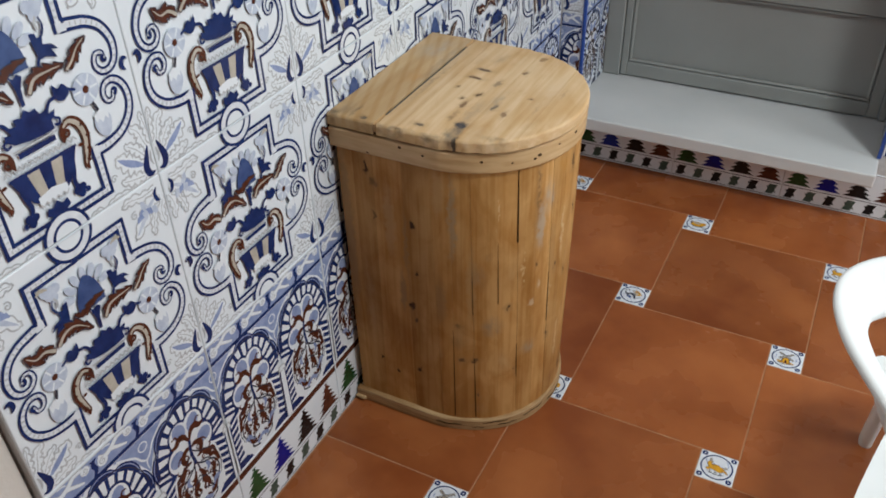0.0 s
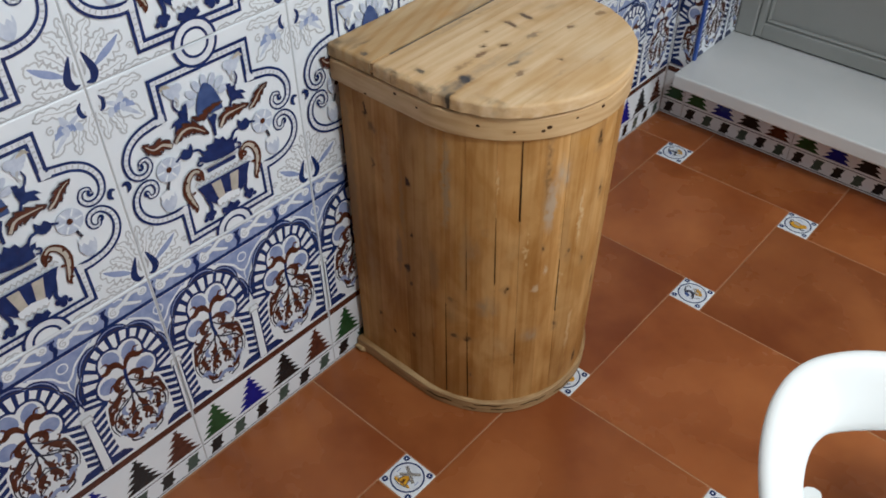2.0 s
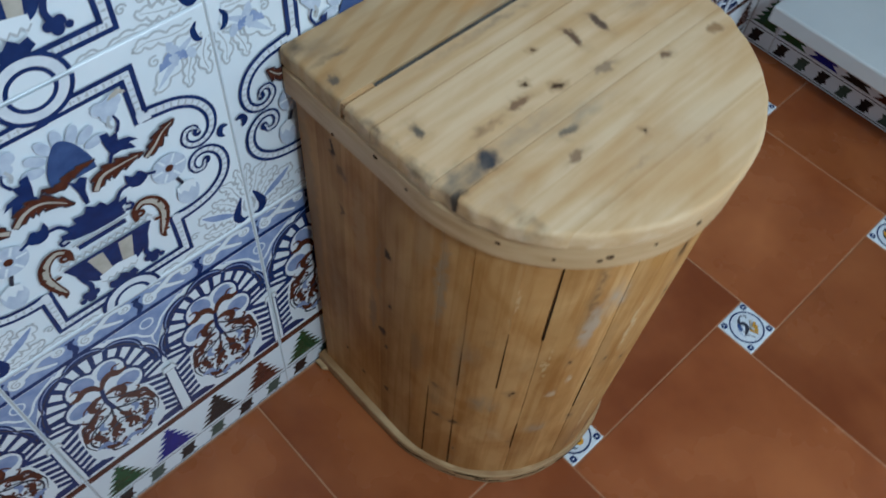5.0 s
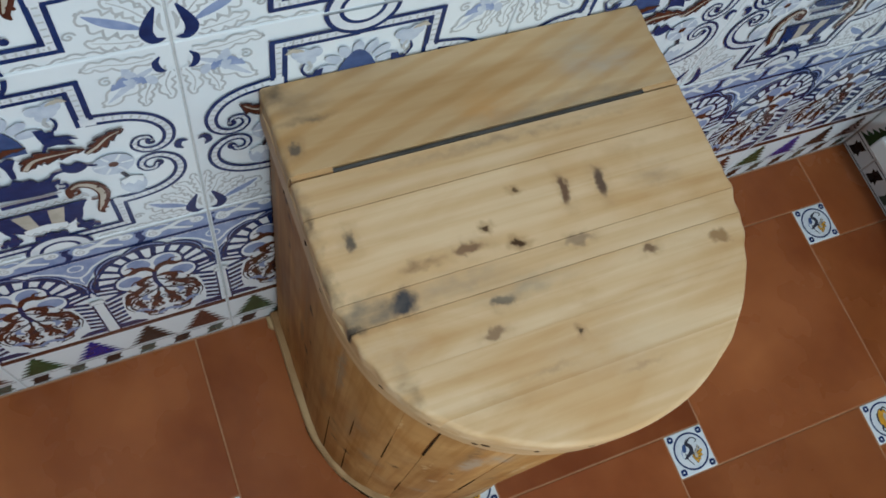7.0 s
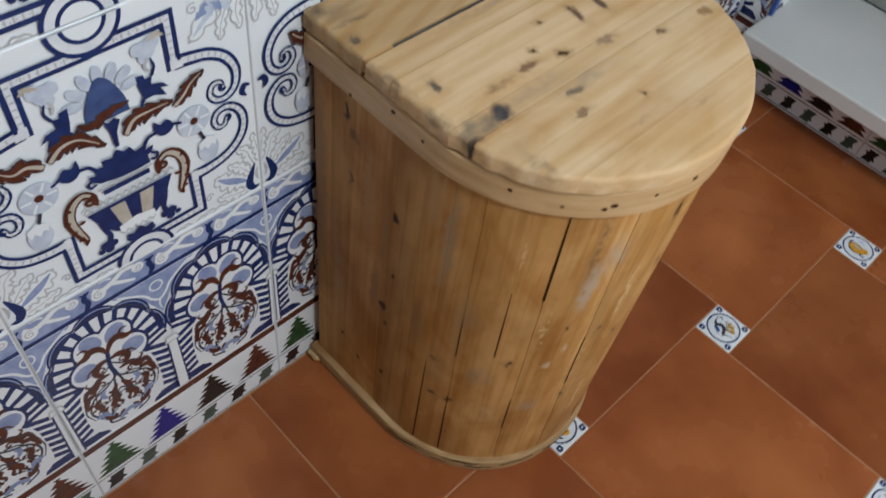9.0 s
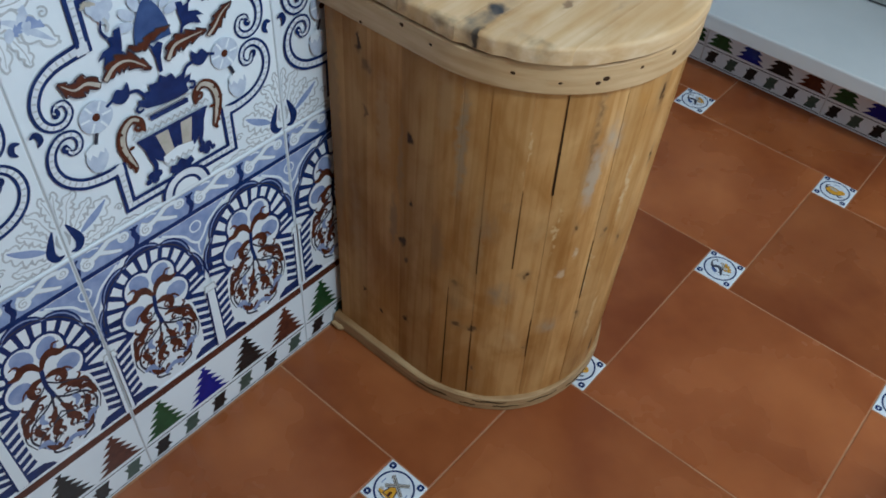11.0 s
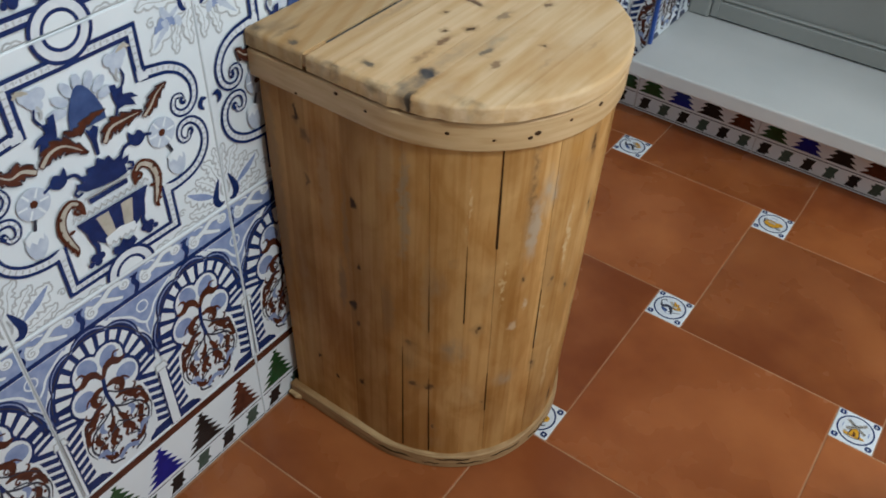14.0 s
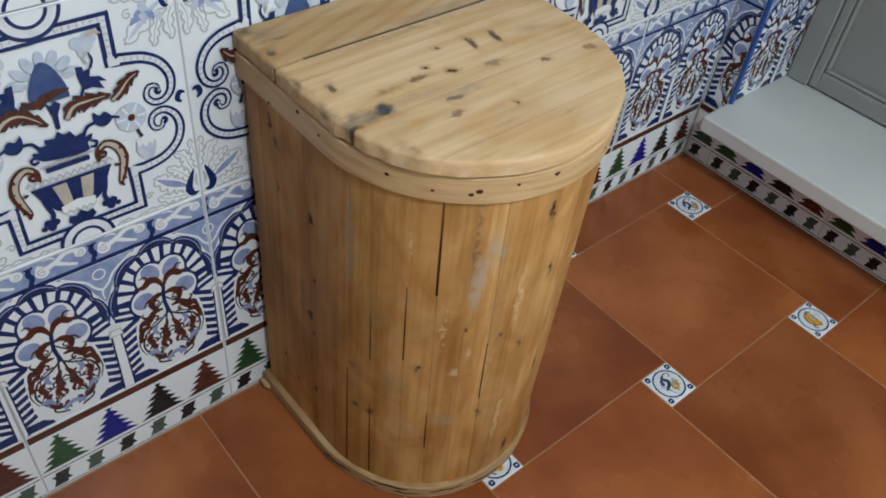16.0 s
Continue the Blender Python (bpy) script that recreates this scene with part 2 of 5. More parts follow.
LID_SPOTS = [
    ((0.217, 0.062, TZ), (0.005, 0.012, 0.03), (0.05, 0.035, 0.025), 0.9), ((0.012, 0.066, TZ), (0.014, 0.018, 0.03), (0.10, 0.075, 0.05), 0.9), ((0.04, 0.085, TZ), (0.005, 0.03, 0.03), (0.16, 0.12, 0.08), 0.7), ((0.125, 0.062, TZ), (0.03, 0.006, 0.03), (0.12, 0.08, 0.05), 0.7), ((0.18, 0.061, TZ), (0.03, 0.007, 0.03), (0.16, 0.11, 0.06), 0.75), ((0.268, 0.090, TZ), (0.03, 0.010, 0.03), (0.22, 0.15, 0.08), 0.6), ((0.09, 0.058, TZ), (0.05, 0.005, 0.03), (0.24, 0.16, 0.09), 0.6), ((0.098, 0.24, TZ), (0.006, 0.14, 0.03), (0.28, 0.20, 0.12), 0.55), ((0.145, 0.225, TZ), (0.003, 0.004, 0.03), KNOT, 0.7), ((0.30, 0.15, TZ), (0.012, 0.04, 0.03), (0.42, 0.27, 0.13), 0.4),
    ((0.148, 0.085, TZ), (0.009, 0.006, 0.03), GREYB, 0.75), ((0.183, 0.132, TZ), (0.006, 0.022, 0.03), (0.16, 0.09, 0.05), 0.8),
    ((0.181, 0.171, TZ), (0.005, 0.014, 0.03), (0.2, 0.11, 0.06), 0.75), ((0.189, 0.211, TZ), (0.004, 0.006, 0.03), KNOT, 0.85),
    ((0.208, 0.107, TZ), (0.012, 0.014, 0.03), (0.035, 0.038, 0.05), 1.0), ((0.208, 0.092, TZ), (0.010, 0.028, 0.03), (0.14, 0.12, 0.10), 0.7), ((0.207, 0.075, TZ), (0.015, 0.03, 0.03), (0.22, 0.18, 0.13), 0.75),
    ((0.156, 0.266, TZ), (0.013, 0.005, 0.03), (0.15, 0.085, 0.05), 0.85), ((0.158, 0.298, TZ), (0.014, 0.006, 0.03), (0.12, 0.075, 0.05), 0.85),
    ((0.228, 0.18, TZ), (0.005, 0.010, 0.03), GREYB, 0.7), ((0.222, 0.20, TZ), (0.012, 0.05, 0.03), (0.36, 0.29, 0.2), 0.55),
    ((0.269, 0.229, TZ), (0.003, 0.003, 0.03), KNOT, 0.85), ((0.225, 0.313, TZ), (0.004, 0.007, 0.03), (0.16, 0.09, 0.05), 0.75),
    ((0.232, 0.377, TZ), (0.007, 0.010, 0.03), (0.28, 0.16, 0.07), 0.75), ((0.066, 0.235, TZ), (0.022, 0.035, 0.03), ORANGE, 0.55),
    ((0.063, 0.068, TZ), (0.006, 0.006, 0.03), GREYB, 0.7), ((0.022, 0.08, TZ), (0.02, 0.035, 0.03), (0.25, 0.18, 0.11), 0.6),
    ((0.240, 0.09, TZ), (0.02, 0.03, 0.03), PALEW, 0.5), ((0.082, 0.30, TZ), (0.015, 0.12, 0.03), (0.30, 0.24, 0.17), 0.5), ((0.29, 0.25, TZ), (0.03, 0.08, 0.03), PALEW, 0.45), ((0.03, 0.33, TZ), (0.02, 0.04, 0.03), (0.46, 0.40, 0.3), 0.5),
    ((0.168, 0.19, TZ), (0.003, 0.004, 0.03), KNOT, 0.8), ((0.25, 0.165, TZ), (0.004, 0.010, 0.03), (0.2, 0.12, 0.07), 0.6), ((0.20, 0.26, TZ), (0.004, 0.012, 0.03), (0.24, 0.17, 0.11), 0.6), ((0.205, 0.155, TZ), (0.012, 0.05, 0.03), (0.30, 0.25, 0.19), 0.45), ((0.165, 0.35, TZ), (0.015, 0.03, 0.03), (0.36, 0.24, 0.14), 0.5), ((0.29, 0.19, TZ), (0.004, 0.03, 0.03), (0.36, 0.24, 0.13), 0.5), ((0.31, 0.27, TZ), (0.004, 0.03, 0.03), (0.40, 0.26, 0.14), 0.5), ((0.05, 0.35, TZ), (0.018, 0.05, 0.03), (0.42, 0.40, 0.36), 0.5), ((0.245, 0.24, TZ), (0.014, 0.03, 0.03), (0.50, 0.31, 0.14), 0.5), ((0.135, 0.34, TZ), (0.012, 0.03, 0.03), (0.45, 0.28, 0.13), 0.45)]


def on_body(angle, z, out=0.0):
    """A point of the bin's round side."""
    q = min(1.0, max(0.0, (z - 0.02) / 0.55))
    r = 0.1690 + 0.0040 * q + out
    a = radians(angle)
    return (0.169 + 0.004 * q + r * math.cos(a), 0.233 + 0.002 * q + r * math.sin(a), z)


def on_flat(x, z, out=0.0, side=-1):
    """A point of the flat cheek between the round side and the wall."""
    return (x, on_body(90 * side, z, out)[1], z)


BROWNK = (0.13, 0.070, 0.032)
STAVE_SPOTS = [(on_body(a, z, -0.002), (w, w, h), c, k) for a, z, w, h, c, k in (
    (-45.7, 0.286, 0.0050, 0.0065, KNOT, 0.9), (-3, 0.525, 0.0062, 0.016, KNOT, 0.95), (5.7, 0.060, 0.0055, 0.014, KNOT, 0.9), (-3.1, 0.308, 0.0040, 0.009, KNOT, 0.8),
    (5, 0.425, 0.0042, 0.011, KNOT, 0.8), (-72, 0.173, 0.0055, 0.006, BROWNK, 0.8), (-64.6, 0.174, 0.0085, 0.006, BROWNK, 0.75), (-74.4, 0.252, 0.008, 0.007, BROWNK, 0.55),
    (-40.2, 0.135, 0.0030, 0.007, KNOT, 0.7), (-30, 0.36, 0.0026, 0.006, KNOT, 0.6), (-58, 0.40, 0.0030, 0.004, BROWNK, 0.6), (-16.3, 0.19, 0.0040, 0.010, BROWNK, 0.7), (15, 0.22, 0.0040, 0.012, KNOT, 0.8), (-14.1, 0.335, 0.0035, 0.012, BROWNK, 0.7), (-62.1, 0.09, 0.0035, 0.010, BROWNK, 0.7),
    (-31, 0.284, 0.0075, 0.010, PALEW, 0.5), (-27, 0.314, 0.0040, 0.013, PALEW, 0.55), (-9, 0.400, 0.0045, 0.055, (0.66, 0.49, 0.28), 0.5), (-53.7, 0.475, 0.0022, 0.045, (0.66, 0.47, 0.25), 0.5), (-38, 0.37, 0.0030, 0.05, (0.62, 0.44, 0.22), 0.6), (-5.5, 0.16, 0.0050, 0.06, (0.64, 0.46, 0.25), 0.45), (-17.6, 0.27, 0.004, 0.05, (0.62, 0.45, 0.24), 0.6),
    (-54.8, 0.250, 0.022, 0.028, (0.24, 0.19, 0.13), 0.62), (-31.3, 0.182, 0.020, 0.018, (0.36, 0.28, 0.19), 0.60), (-77.5, 0.470, 0.0075, 0.085, (0.35, 0.27, 0.17), 0.62), (-23.5, 0.486, 0.0150, 0.040, (0.44, 0.36, 0.265), 0.75), (-28, 0.44, 0.009, 0.05, (0.42, 0.36, 0.28), 0.6), (-31, 0.50, 0.0035, 0.06, (0.22, 0.12, 0.05), 0.6),
    (-74, 0.225, 0.020, 0.035, (0.25, 0.16, 0.075), 0.55), (-84.4, 0.30, 0.012, 0.05, (0.28, 0.17, 0.08), 0.5), (-67.1, 0.34, 0.010, 0.09, (0.40, 0.25, 0.11), 0.45), (-48.5, 0.16, 0.020, 0.035, (0.56, 0.38, 0.19), 0.45), (-44, 0.36, 0.016, 0.05, (0.56, 0.36, 0.16), 0.4), (-63, 0.36, 0.016, 0.03, (0.28, 0.20, 0.12), 0.45),
    (-12, 0.535, 0.020, 0.022, (0.46, 0.22, 0.05), 0.65), (-48, 0.52, 0.016, 0.04, (0.52, 0.28, 0.09), 0.55), (-36, 0.42, 0.010, 0.05, (0.50, 0.28, 0.10), 0.5), (-62.4, 0.055, 0.020, 0.018, (0.34, 0.19, 0.08), 0.55), (-22, 0.10, 0.016, 0.04, (0.54, 0.31, 0.11), 0.5), (-85, 0.52, 0.012, 0.05, (0.50, 0.32, 0.15), 0.5), (-88.4, 0.18, 0.014, 0.06, (0.44, 0.27, 0.12), 0.45), (-18, 0.38, 0.009, 0.07, (0.38, 0.21, 0.08), 0.5))]
CHEEK_SPOTS = [(on_flat(x, z, -0.002), (w, 0.012, h), c, k) for x, z, w, h, c, k in (
    (0.145, 0.345, 0.0040, 0.0060, KNOT, 0.85), (0.133, 0.272, 0.0050, 0.013, KNOT, 0.9), (0.141, 0.243, 0.0038, 0.0055, BROWNK, 0.85), (0.062, 0.125, 0.0032, 0.0060, KNOT, 0.8), (0.096, 0.102, 0.0040, 0.0055, KNOT, 0.85), (0.1435, 0.124, 0.0042, 0.0075, KNOT, 0.9),
    (0.063, 0.530, 0.0042, 0.013, KNOT, 0.9), (0.074, 0.505, 0.0080, 0.010, BROWNK, 0.6), (0.071, 0.441, 0.0034, 0.010, BROWNK, 0.6), (0.141, 0.442, 0.0038, 0.0085, KNOT, 0.9), (0.127, 0.40, 0.0045, 0.075, (0.30, 0.18, 0.08), 0.55), (0.118, 0.30, 0.007, 0.05, (0.26, 0.16, 0.08), 0.6), (0.05, 0.25, 0.016, 0.12, (0.40, 0.25, 0.12), 0.45), (0.10, 0.44, 0.012, 0.08, (0.48, 0.30, 0.14), 0.45), (0.02, 0.40, 0.012, 0.20, (0.26, 0.17, 0.09), 0.5))]


def haloed(spots):
    """Each small knot sits in a browner ring of stained wood."""
    out = []
    for place, size, tint, amount in spots:
        if max(size[0], size[1]) < 0.0145 and tint[0] < 0.25:
            out.append((place, tuple(2.1 * v for v in size), (0.33, 0.19, 0.08), 0.42))
        out.append((place, size, tint, amount))
    return out


M_LID = material("pale_pine", (0.61, 0.422, 0.230), second=(0.78, 0.598, 0.388), scale=9, stretch=(1, 0.4, 1), mix=(0.18, 0.82), spec=0.18, rough=0.52, bump=0.3, bump_scale=45, random_value=0.035, joined=True,
                 fine=(120, (1, 0.05, 1), (0.92, 0.87, 0.79)), rings=(13, (1, 0.07, 1), 5.0, (0.945, 0.905, 0.84)), blotch=(22, (1, 0.7, 1), (0.86, 0.77, 0.64)), spots=haloed(LID_SPOTS))
M_BACK = material("arched_pine", (0.50, 0.345, 0.180), second=(0.68, 0.52, 0.33), scale=9, stretch=(1, 0.3, 1), mix=(0.30, 0.70), spec=0.2, rough=0.52, bump=0.3, bump_scale=45, joined=True,
                  fine=(75, (1, 0.05, 1), (0.91, 0.87, 0.80)), rings=(20, (1, 0.9, 9), 3.5, (0.92, 0.85, 0.74), (0.13, 0.115, 0.0)), blotch=(11, (1, 0.5, 1), (0.86, 0.78, 0.66)), spots=haloed(LID_SPOTS))
PINE = dict(second=(0.64, 0.380, 0.150), scale=10, stretch=(1, 1, 0.45), mix=(0.30, 0.70), rough=0.52, rough_var=0.12, spec=0.14, bump=0.6, bump_scale=34, random_value=0.10, joined=True,
            fine=(140, (1, 1, 0.06), (0.86, 0.79, 0.68)), rings=(5, (1, 1, 0.16), 12.0, (0.94, 0.90, 0.83)), blotch=(20, (1, 1, 1.2), (0.79, 0.70, 0.57)))
M_STAVE = material("honey_pine", (0.42, 0.217, 0.073), spots=haloed(STAVE_SPOTS), **PINE)
M_CHEEK = material("honey_pine_cheek", (0.42, 0.217, 0.073), spots=haloed(CHEEK_SPOTS), **PINE)
M_HOOP = material("hoop_wood", (0.53, 0.345, 0.165), second=(0.66, 0.465, 0.255), scale=12, stretch=(0.6, 0.6, 2), rough=0.5, bump=0.4, bump_scale=45, fine=(60, (0.3, 0.3, 1.0), (0.85, 0.78, 0.68)))
M_BASE = material("weathered_hoop_wood", (0.37, 0.235, 0.108), second=(0.54, 0.37, 0.185), scale=22, stretch=(0.6, 0.6, 3), rough=0.65, bump=0.5, bump_scale=60, fine=(70, (0.16, 0.16, 2.2), (0.62, 0.50, 0.38)))
M_NAIL = material("nail_head", (0.030, 0.015, 0.008), second=(0.075, 0.036, 0.016), scale=200, rough=0.7, spec=0.1)
M_STEEL = material("grey_hinge", (0.10, 0.097, 0.09), second=(0.03, 0.028, 0.025), scale=70, stretch=(1, 0.3, 1), rough=0.6, metallic=0.2)
M_DARK = material("dark_gap", (0.022, 0.012, 0.006), second=(0.045, 0.027, 0.013), rough=0.9, spec=0.05)
M_SLAB = material("white_slab", (0.57, 0.59, 0.59), second=(0.64, 0.65, 0.645), scale=5, rough=0.28, bump=0.05)
M_DOOR = material("grey_door_paint", (0.27, 0.285, 0.272), second=(0.305, 0.32, 0.307), scale=4, rough=0.45, bump=0.06)
M_TRIM = material("blue_trim", (0.02, 0.07, 0.30), second=(0.03, 0.09, 0.36), rough=0.3)
M_PLASTIC = material("white_plastic", (0.74, 0.78, 0.78), second=(0.78, 0.81, 0.81), scale=6, rough=0.35)
M_WALL = material("plain_wall", (0.62, 0.58, 0.53), second=(0.68, 0.64, 0.59), scale=6, rough=0.85, bump=0.2)
# darker than M_WALL only to weaken the light bounced from the south
M_DIM = material("low_bounce_wall", (0.13, 0.115, 0.10), second=(0.17, 0.15, 0.13), scale=6, rough=0.85, bump=0.2)
M_CEIL = material("ceiling_paint", (0.80, 0.79, 0.77), second=(0.84, 0.83, 0.81), scale=4, rough=0.9)


# ---- mesh helpers ----
def link(name, bm, mats, parent=None, label="", m=None):
    me = bpy.data.meshes.new(name)
    bm.to_mesh(me)
    bm.free()
    for x in (mats if isinstance(mats, (list, tuple)) else [mats]):
        me.materials.append(x)
    ob = new(name, me)
    if parent:
        ob.parent = parent
    if m is not None:
        ob.matrix_basis = m
    if label:
        ob["label"] = label
    return ob


def part(name, bm, mat, parent, label=""):
    return link(name, bm, mat, parent, label)


def piece(name, me, parent, m):
    ob = new(name, me)
    ob.parent = parent
    ob.matrix_basis = m
    return ob


def box(bm, x0, y0, z0, x1, y1, z1, bevel=0.0, seg=1):
    r = bmesh.ops.create_cube(bm, size=1)
    vs = r["verts"]
    for v in vs:
        v.co = Vector(((x0 + x1) / 2 + v.co.x * (x1 - x0), (y0 + y1) / 2 + v.co.y * (y1 - y0), (z0 + z1) / 2 + v.co.z * (z1 - z0)))
    if bevel:
        es = list({e for v in vs for e in v.link_edges})
        bmesh.ops.bevel(bm, geom=es, offset=bevel, segments=seg, profile=0.5, affect="EDGES")
    return bm


def boxed(*a, **k):
    return box(bmesh.new(), *a, **k)


def smooth(ob, angle=40):
    for p in ob.data.polygons:
        p.use_smooth = True
    ob.data.set_sharp_from_angle(angle=radians(angle))
    return ob


def prism(bm, outline, z0, z1, bevel=0.0, seg=2):
    """An upright solid over a flat outline."""
    lo = [bm.verts.new((x, y, z0)) for x, y in outline]
    hi = [bm.verts.new((x, y, z1)) for x, y in outline]
    n = len(outline)
    top = bm.faces.new(hi)
    bot = bm.faces.new(lo[::-1])
    for i in range(n):
        bm.faces.new((lo[i], lo[(i + 1) % n], hi[(i + 1) % n], hi[i]))
    if bevel:
        bmesh.ops.bevel(bm, geom=list(top.edges) + list(bot.edges), offset=bevel, segments=seg, profile=0.5, affect="EDGES")
    return bm


# ---- setting: floor, walls, ceiling ----
W = 0.28            # wall tile
H0 = 0.138          # border course
H1 = 0.410          # top of the arch course, whose tiles are trimmed at the top
HA = H1 - H0
Y_FAR = 1.125       # far wall
S, SI = 0.3365, 0.066   # floor tile and inset
NX0, NX1, NY = 0.063, 0.815, 1.335   # niche

floor = tagged(link("floor", boxed(-0.1, -2.6, -0.12, 3.0, 1.4, -0.0009), M_FGROUT), "terracotta tile floor with small painted insets", "floor", kind="structure")
wall_west = tagged(link("wall_west", boxed(-0.12, -0.56, 0, -0.0022, Y_FAR + 0.1, 2.5), M_GROUT), "wall faced with blue and white ornamental tiles", "wall", kind="structure")
wall_west_end = tagged(link("wall_west_end", boxed(-0.12, -2.6, 0, -0.014, -0.563, 2.5), M_WALL), "plain grey-beige painted wall beside the tiles", "wall", kind="structure")
wall_west_top = tagged(link("wall_west_top", boxed(-0.0022, -0.56, H1 + 3 * W + 0.002, 0.001, Y_FAR - 0.001, 2.5), M_WALL), "plain painted wall above the tiles", "wall", kind="structure")
bm = bmesh.new()
box(bm, -0.0022, Y_FAR + 0.0022, 0, NX0 - 0.0022, NY + 0.1, 2.5)
box(bm, NX1 + 0.0022, Y_FAR + 0.0022, 0, 3.0, NY + 0.1, 2.5)
box(bm, NX0 - 0.0022, Y_FAR + 0.0022, 0, NX1 + 0.0022, NY + 0.1, 0.124)
box(bm, NX0 - 0.0022, Y_FAR + 0.0022, 2.05, NX1 + 0.0022, NY + 0.1, 2.5)
wall_north = tagged(link("wall_north", bm, M_GROUT), "end wall with a recessed door niche", "wall", kind="structure")
# east wall, unseen; its opening is added so the fill lamp shines in
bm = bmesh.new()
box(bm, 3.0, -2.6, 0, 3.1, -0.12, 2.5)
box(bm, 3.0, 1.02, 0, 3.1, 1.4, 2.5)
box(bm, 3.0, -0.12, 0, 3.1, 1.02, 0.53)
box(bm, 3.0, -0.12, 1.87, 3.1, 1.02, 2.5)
wall_east = tagged(link("wall_east", bm, M_WALL), "plain painted wall, unseen, with an opening added for the fill lamp", "wall", kind="structure")
# closes the room out of view; its dark colour keeps the bin's cheek dim
wall_south = tagged(link("wall_south", boxed(-0.1, -2.7, 0, 3.1, -2.6, 2.5), M_DIM), "plain unseen wall, coloured dark to cut bounced light", "wall", kind="structure")
ceiling = tagged(link("ceiling", boxed(-0.12, -2.7, 2.5, 3.1, 1.5, 2.6), M_CEIL), "white painted ceiling", "ceiling", kind="structure")

# door in the niche
door = tagged(new("door_1"), "grey painted panelled door behind the ledge", "door", kind="structure")
part("door_frame", boxed(NX0 + 0.001, NY - 0.008, 0.166, NX0 + 0.05, NY + 0.05, 2.048, bevel=0.003), M_DOOR, door)
part("door_frame", boxed(NX1 - 0.018, NY - 0.008, 0.166, NX1 - 0.001, NY + 0.05, 2.048, bevel=0.003), M_DOOR, door)
DX0, DX1 = NX0 + 0.052, NX1 - 0.020
part("stile", boxed(DX0, NY - 0.004, 0.170, DX0 + 0.018, NY + 0.036, 2.04, bevel=0.002), M_DOOR, door)
part("stile", boxed(DX1 - 0.028, NY - 0.004, 0.170, DX1, NY + 0.036, 2.04, bevel=0.002), M_DOOR, door)
for za, zb in ((0.170, 0.208), (0.43, 0.50), (1.95, 2.04)):
    part("rail", boxed(DX0 + 0.018, NY - 0.004, za, DX1 - 0.028, NY + 0.036, zb, bevel=0.002), M_DOOR, door)
for za, zb in ((0.208, 0.43), (0.50, 1.95)):
    panel = bmesh.new()
    box(panel, DX0 + 0.018, NY + 0.012, za, DX1 - 0.028, NY + 0.03, zb)
    part("panel", panel, M_DOOR, door)
    m = bmesh.new()
    box(m, DX0 + 0.019, NY + 0.001, za + 0.001, DX1 - 0.029, NY + 0.0125, za + 0.008, bevel=0.003)
    box(m, DX0 + 0.019, NY + 0.001, zb - 0.010, DX1 - 0.029, NY + 0.0125, zb - 0.001, bevel=0.003)
    box(m, DX0 + 0.019, NY + 0.001, za + 0.008, DX0 + 0.028, NY + 0.0125, zb - 0.010, bevel=0.003)
    box(m, DX1 - 0.038, NY + 0.001, za + 0.008, DX1 - 0.029, NY + 0.0125, zb - 0.010, bevel=0.003)
    part("moulding", m, M_DOOR, door)

# ledge
ledge = tagged(link("ledge", boxed(NX0 - 0.005, 1.04, 0.13, NX1 + 0.002, NY + 0.02, 0.165, bevel=0.004, seg=2), M_SLAB), "smooth white stone ledge on a tiled riser", "ledge", kind="structure")

from mathutils.geometry import tessellate_polygon


# ---- painted relief of the tiles ----
def curve(ctrl, n=8):
    """A smooth line through a few points."""
    p = [Vector(c) for c in ctrl]
    p = [p[0] * 2 - p[1]] + p + [p[-1] * 2 - p[-2]]
    out = []
    for i in range(1, len(p) - 2):
        a, b, c, d = p[i - 1:i + 3]
        for k in range(n):
            t = k / n
            out.append(0.5 * ((2 * b) + (c - a) * t + (2 * a - 5 * b + 4 * c - d) * t * t + (3 * b - a - 3 * c + d) * t ** 3))
    return out + [p[-2]]


def ellipse(cx, cy, rx, ry=None, n=18, turn=0.0, a0=0.0, a1=360.0):
    ry = rx if ry is None else ry
    full = abs(a1 - a0) >= 359.9
    m = n if full else n + 1
    out = []
    for i in range(m):
        a = radians(a0 + (a1 - a0) * i / n)
        x, y = rx * math.cos(a), ry * math.sin(a)
        c, s_ = math.cos(radians(turn)), math.sin(radians(turn))
        out.append(Vector((cx + x * c - y * s_, cy + x * s_ + y * c)))
    return out


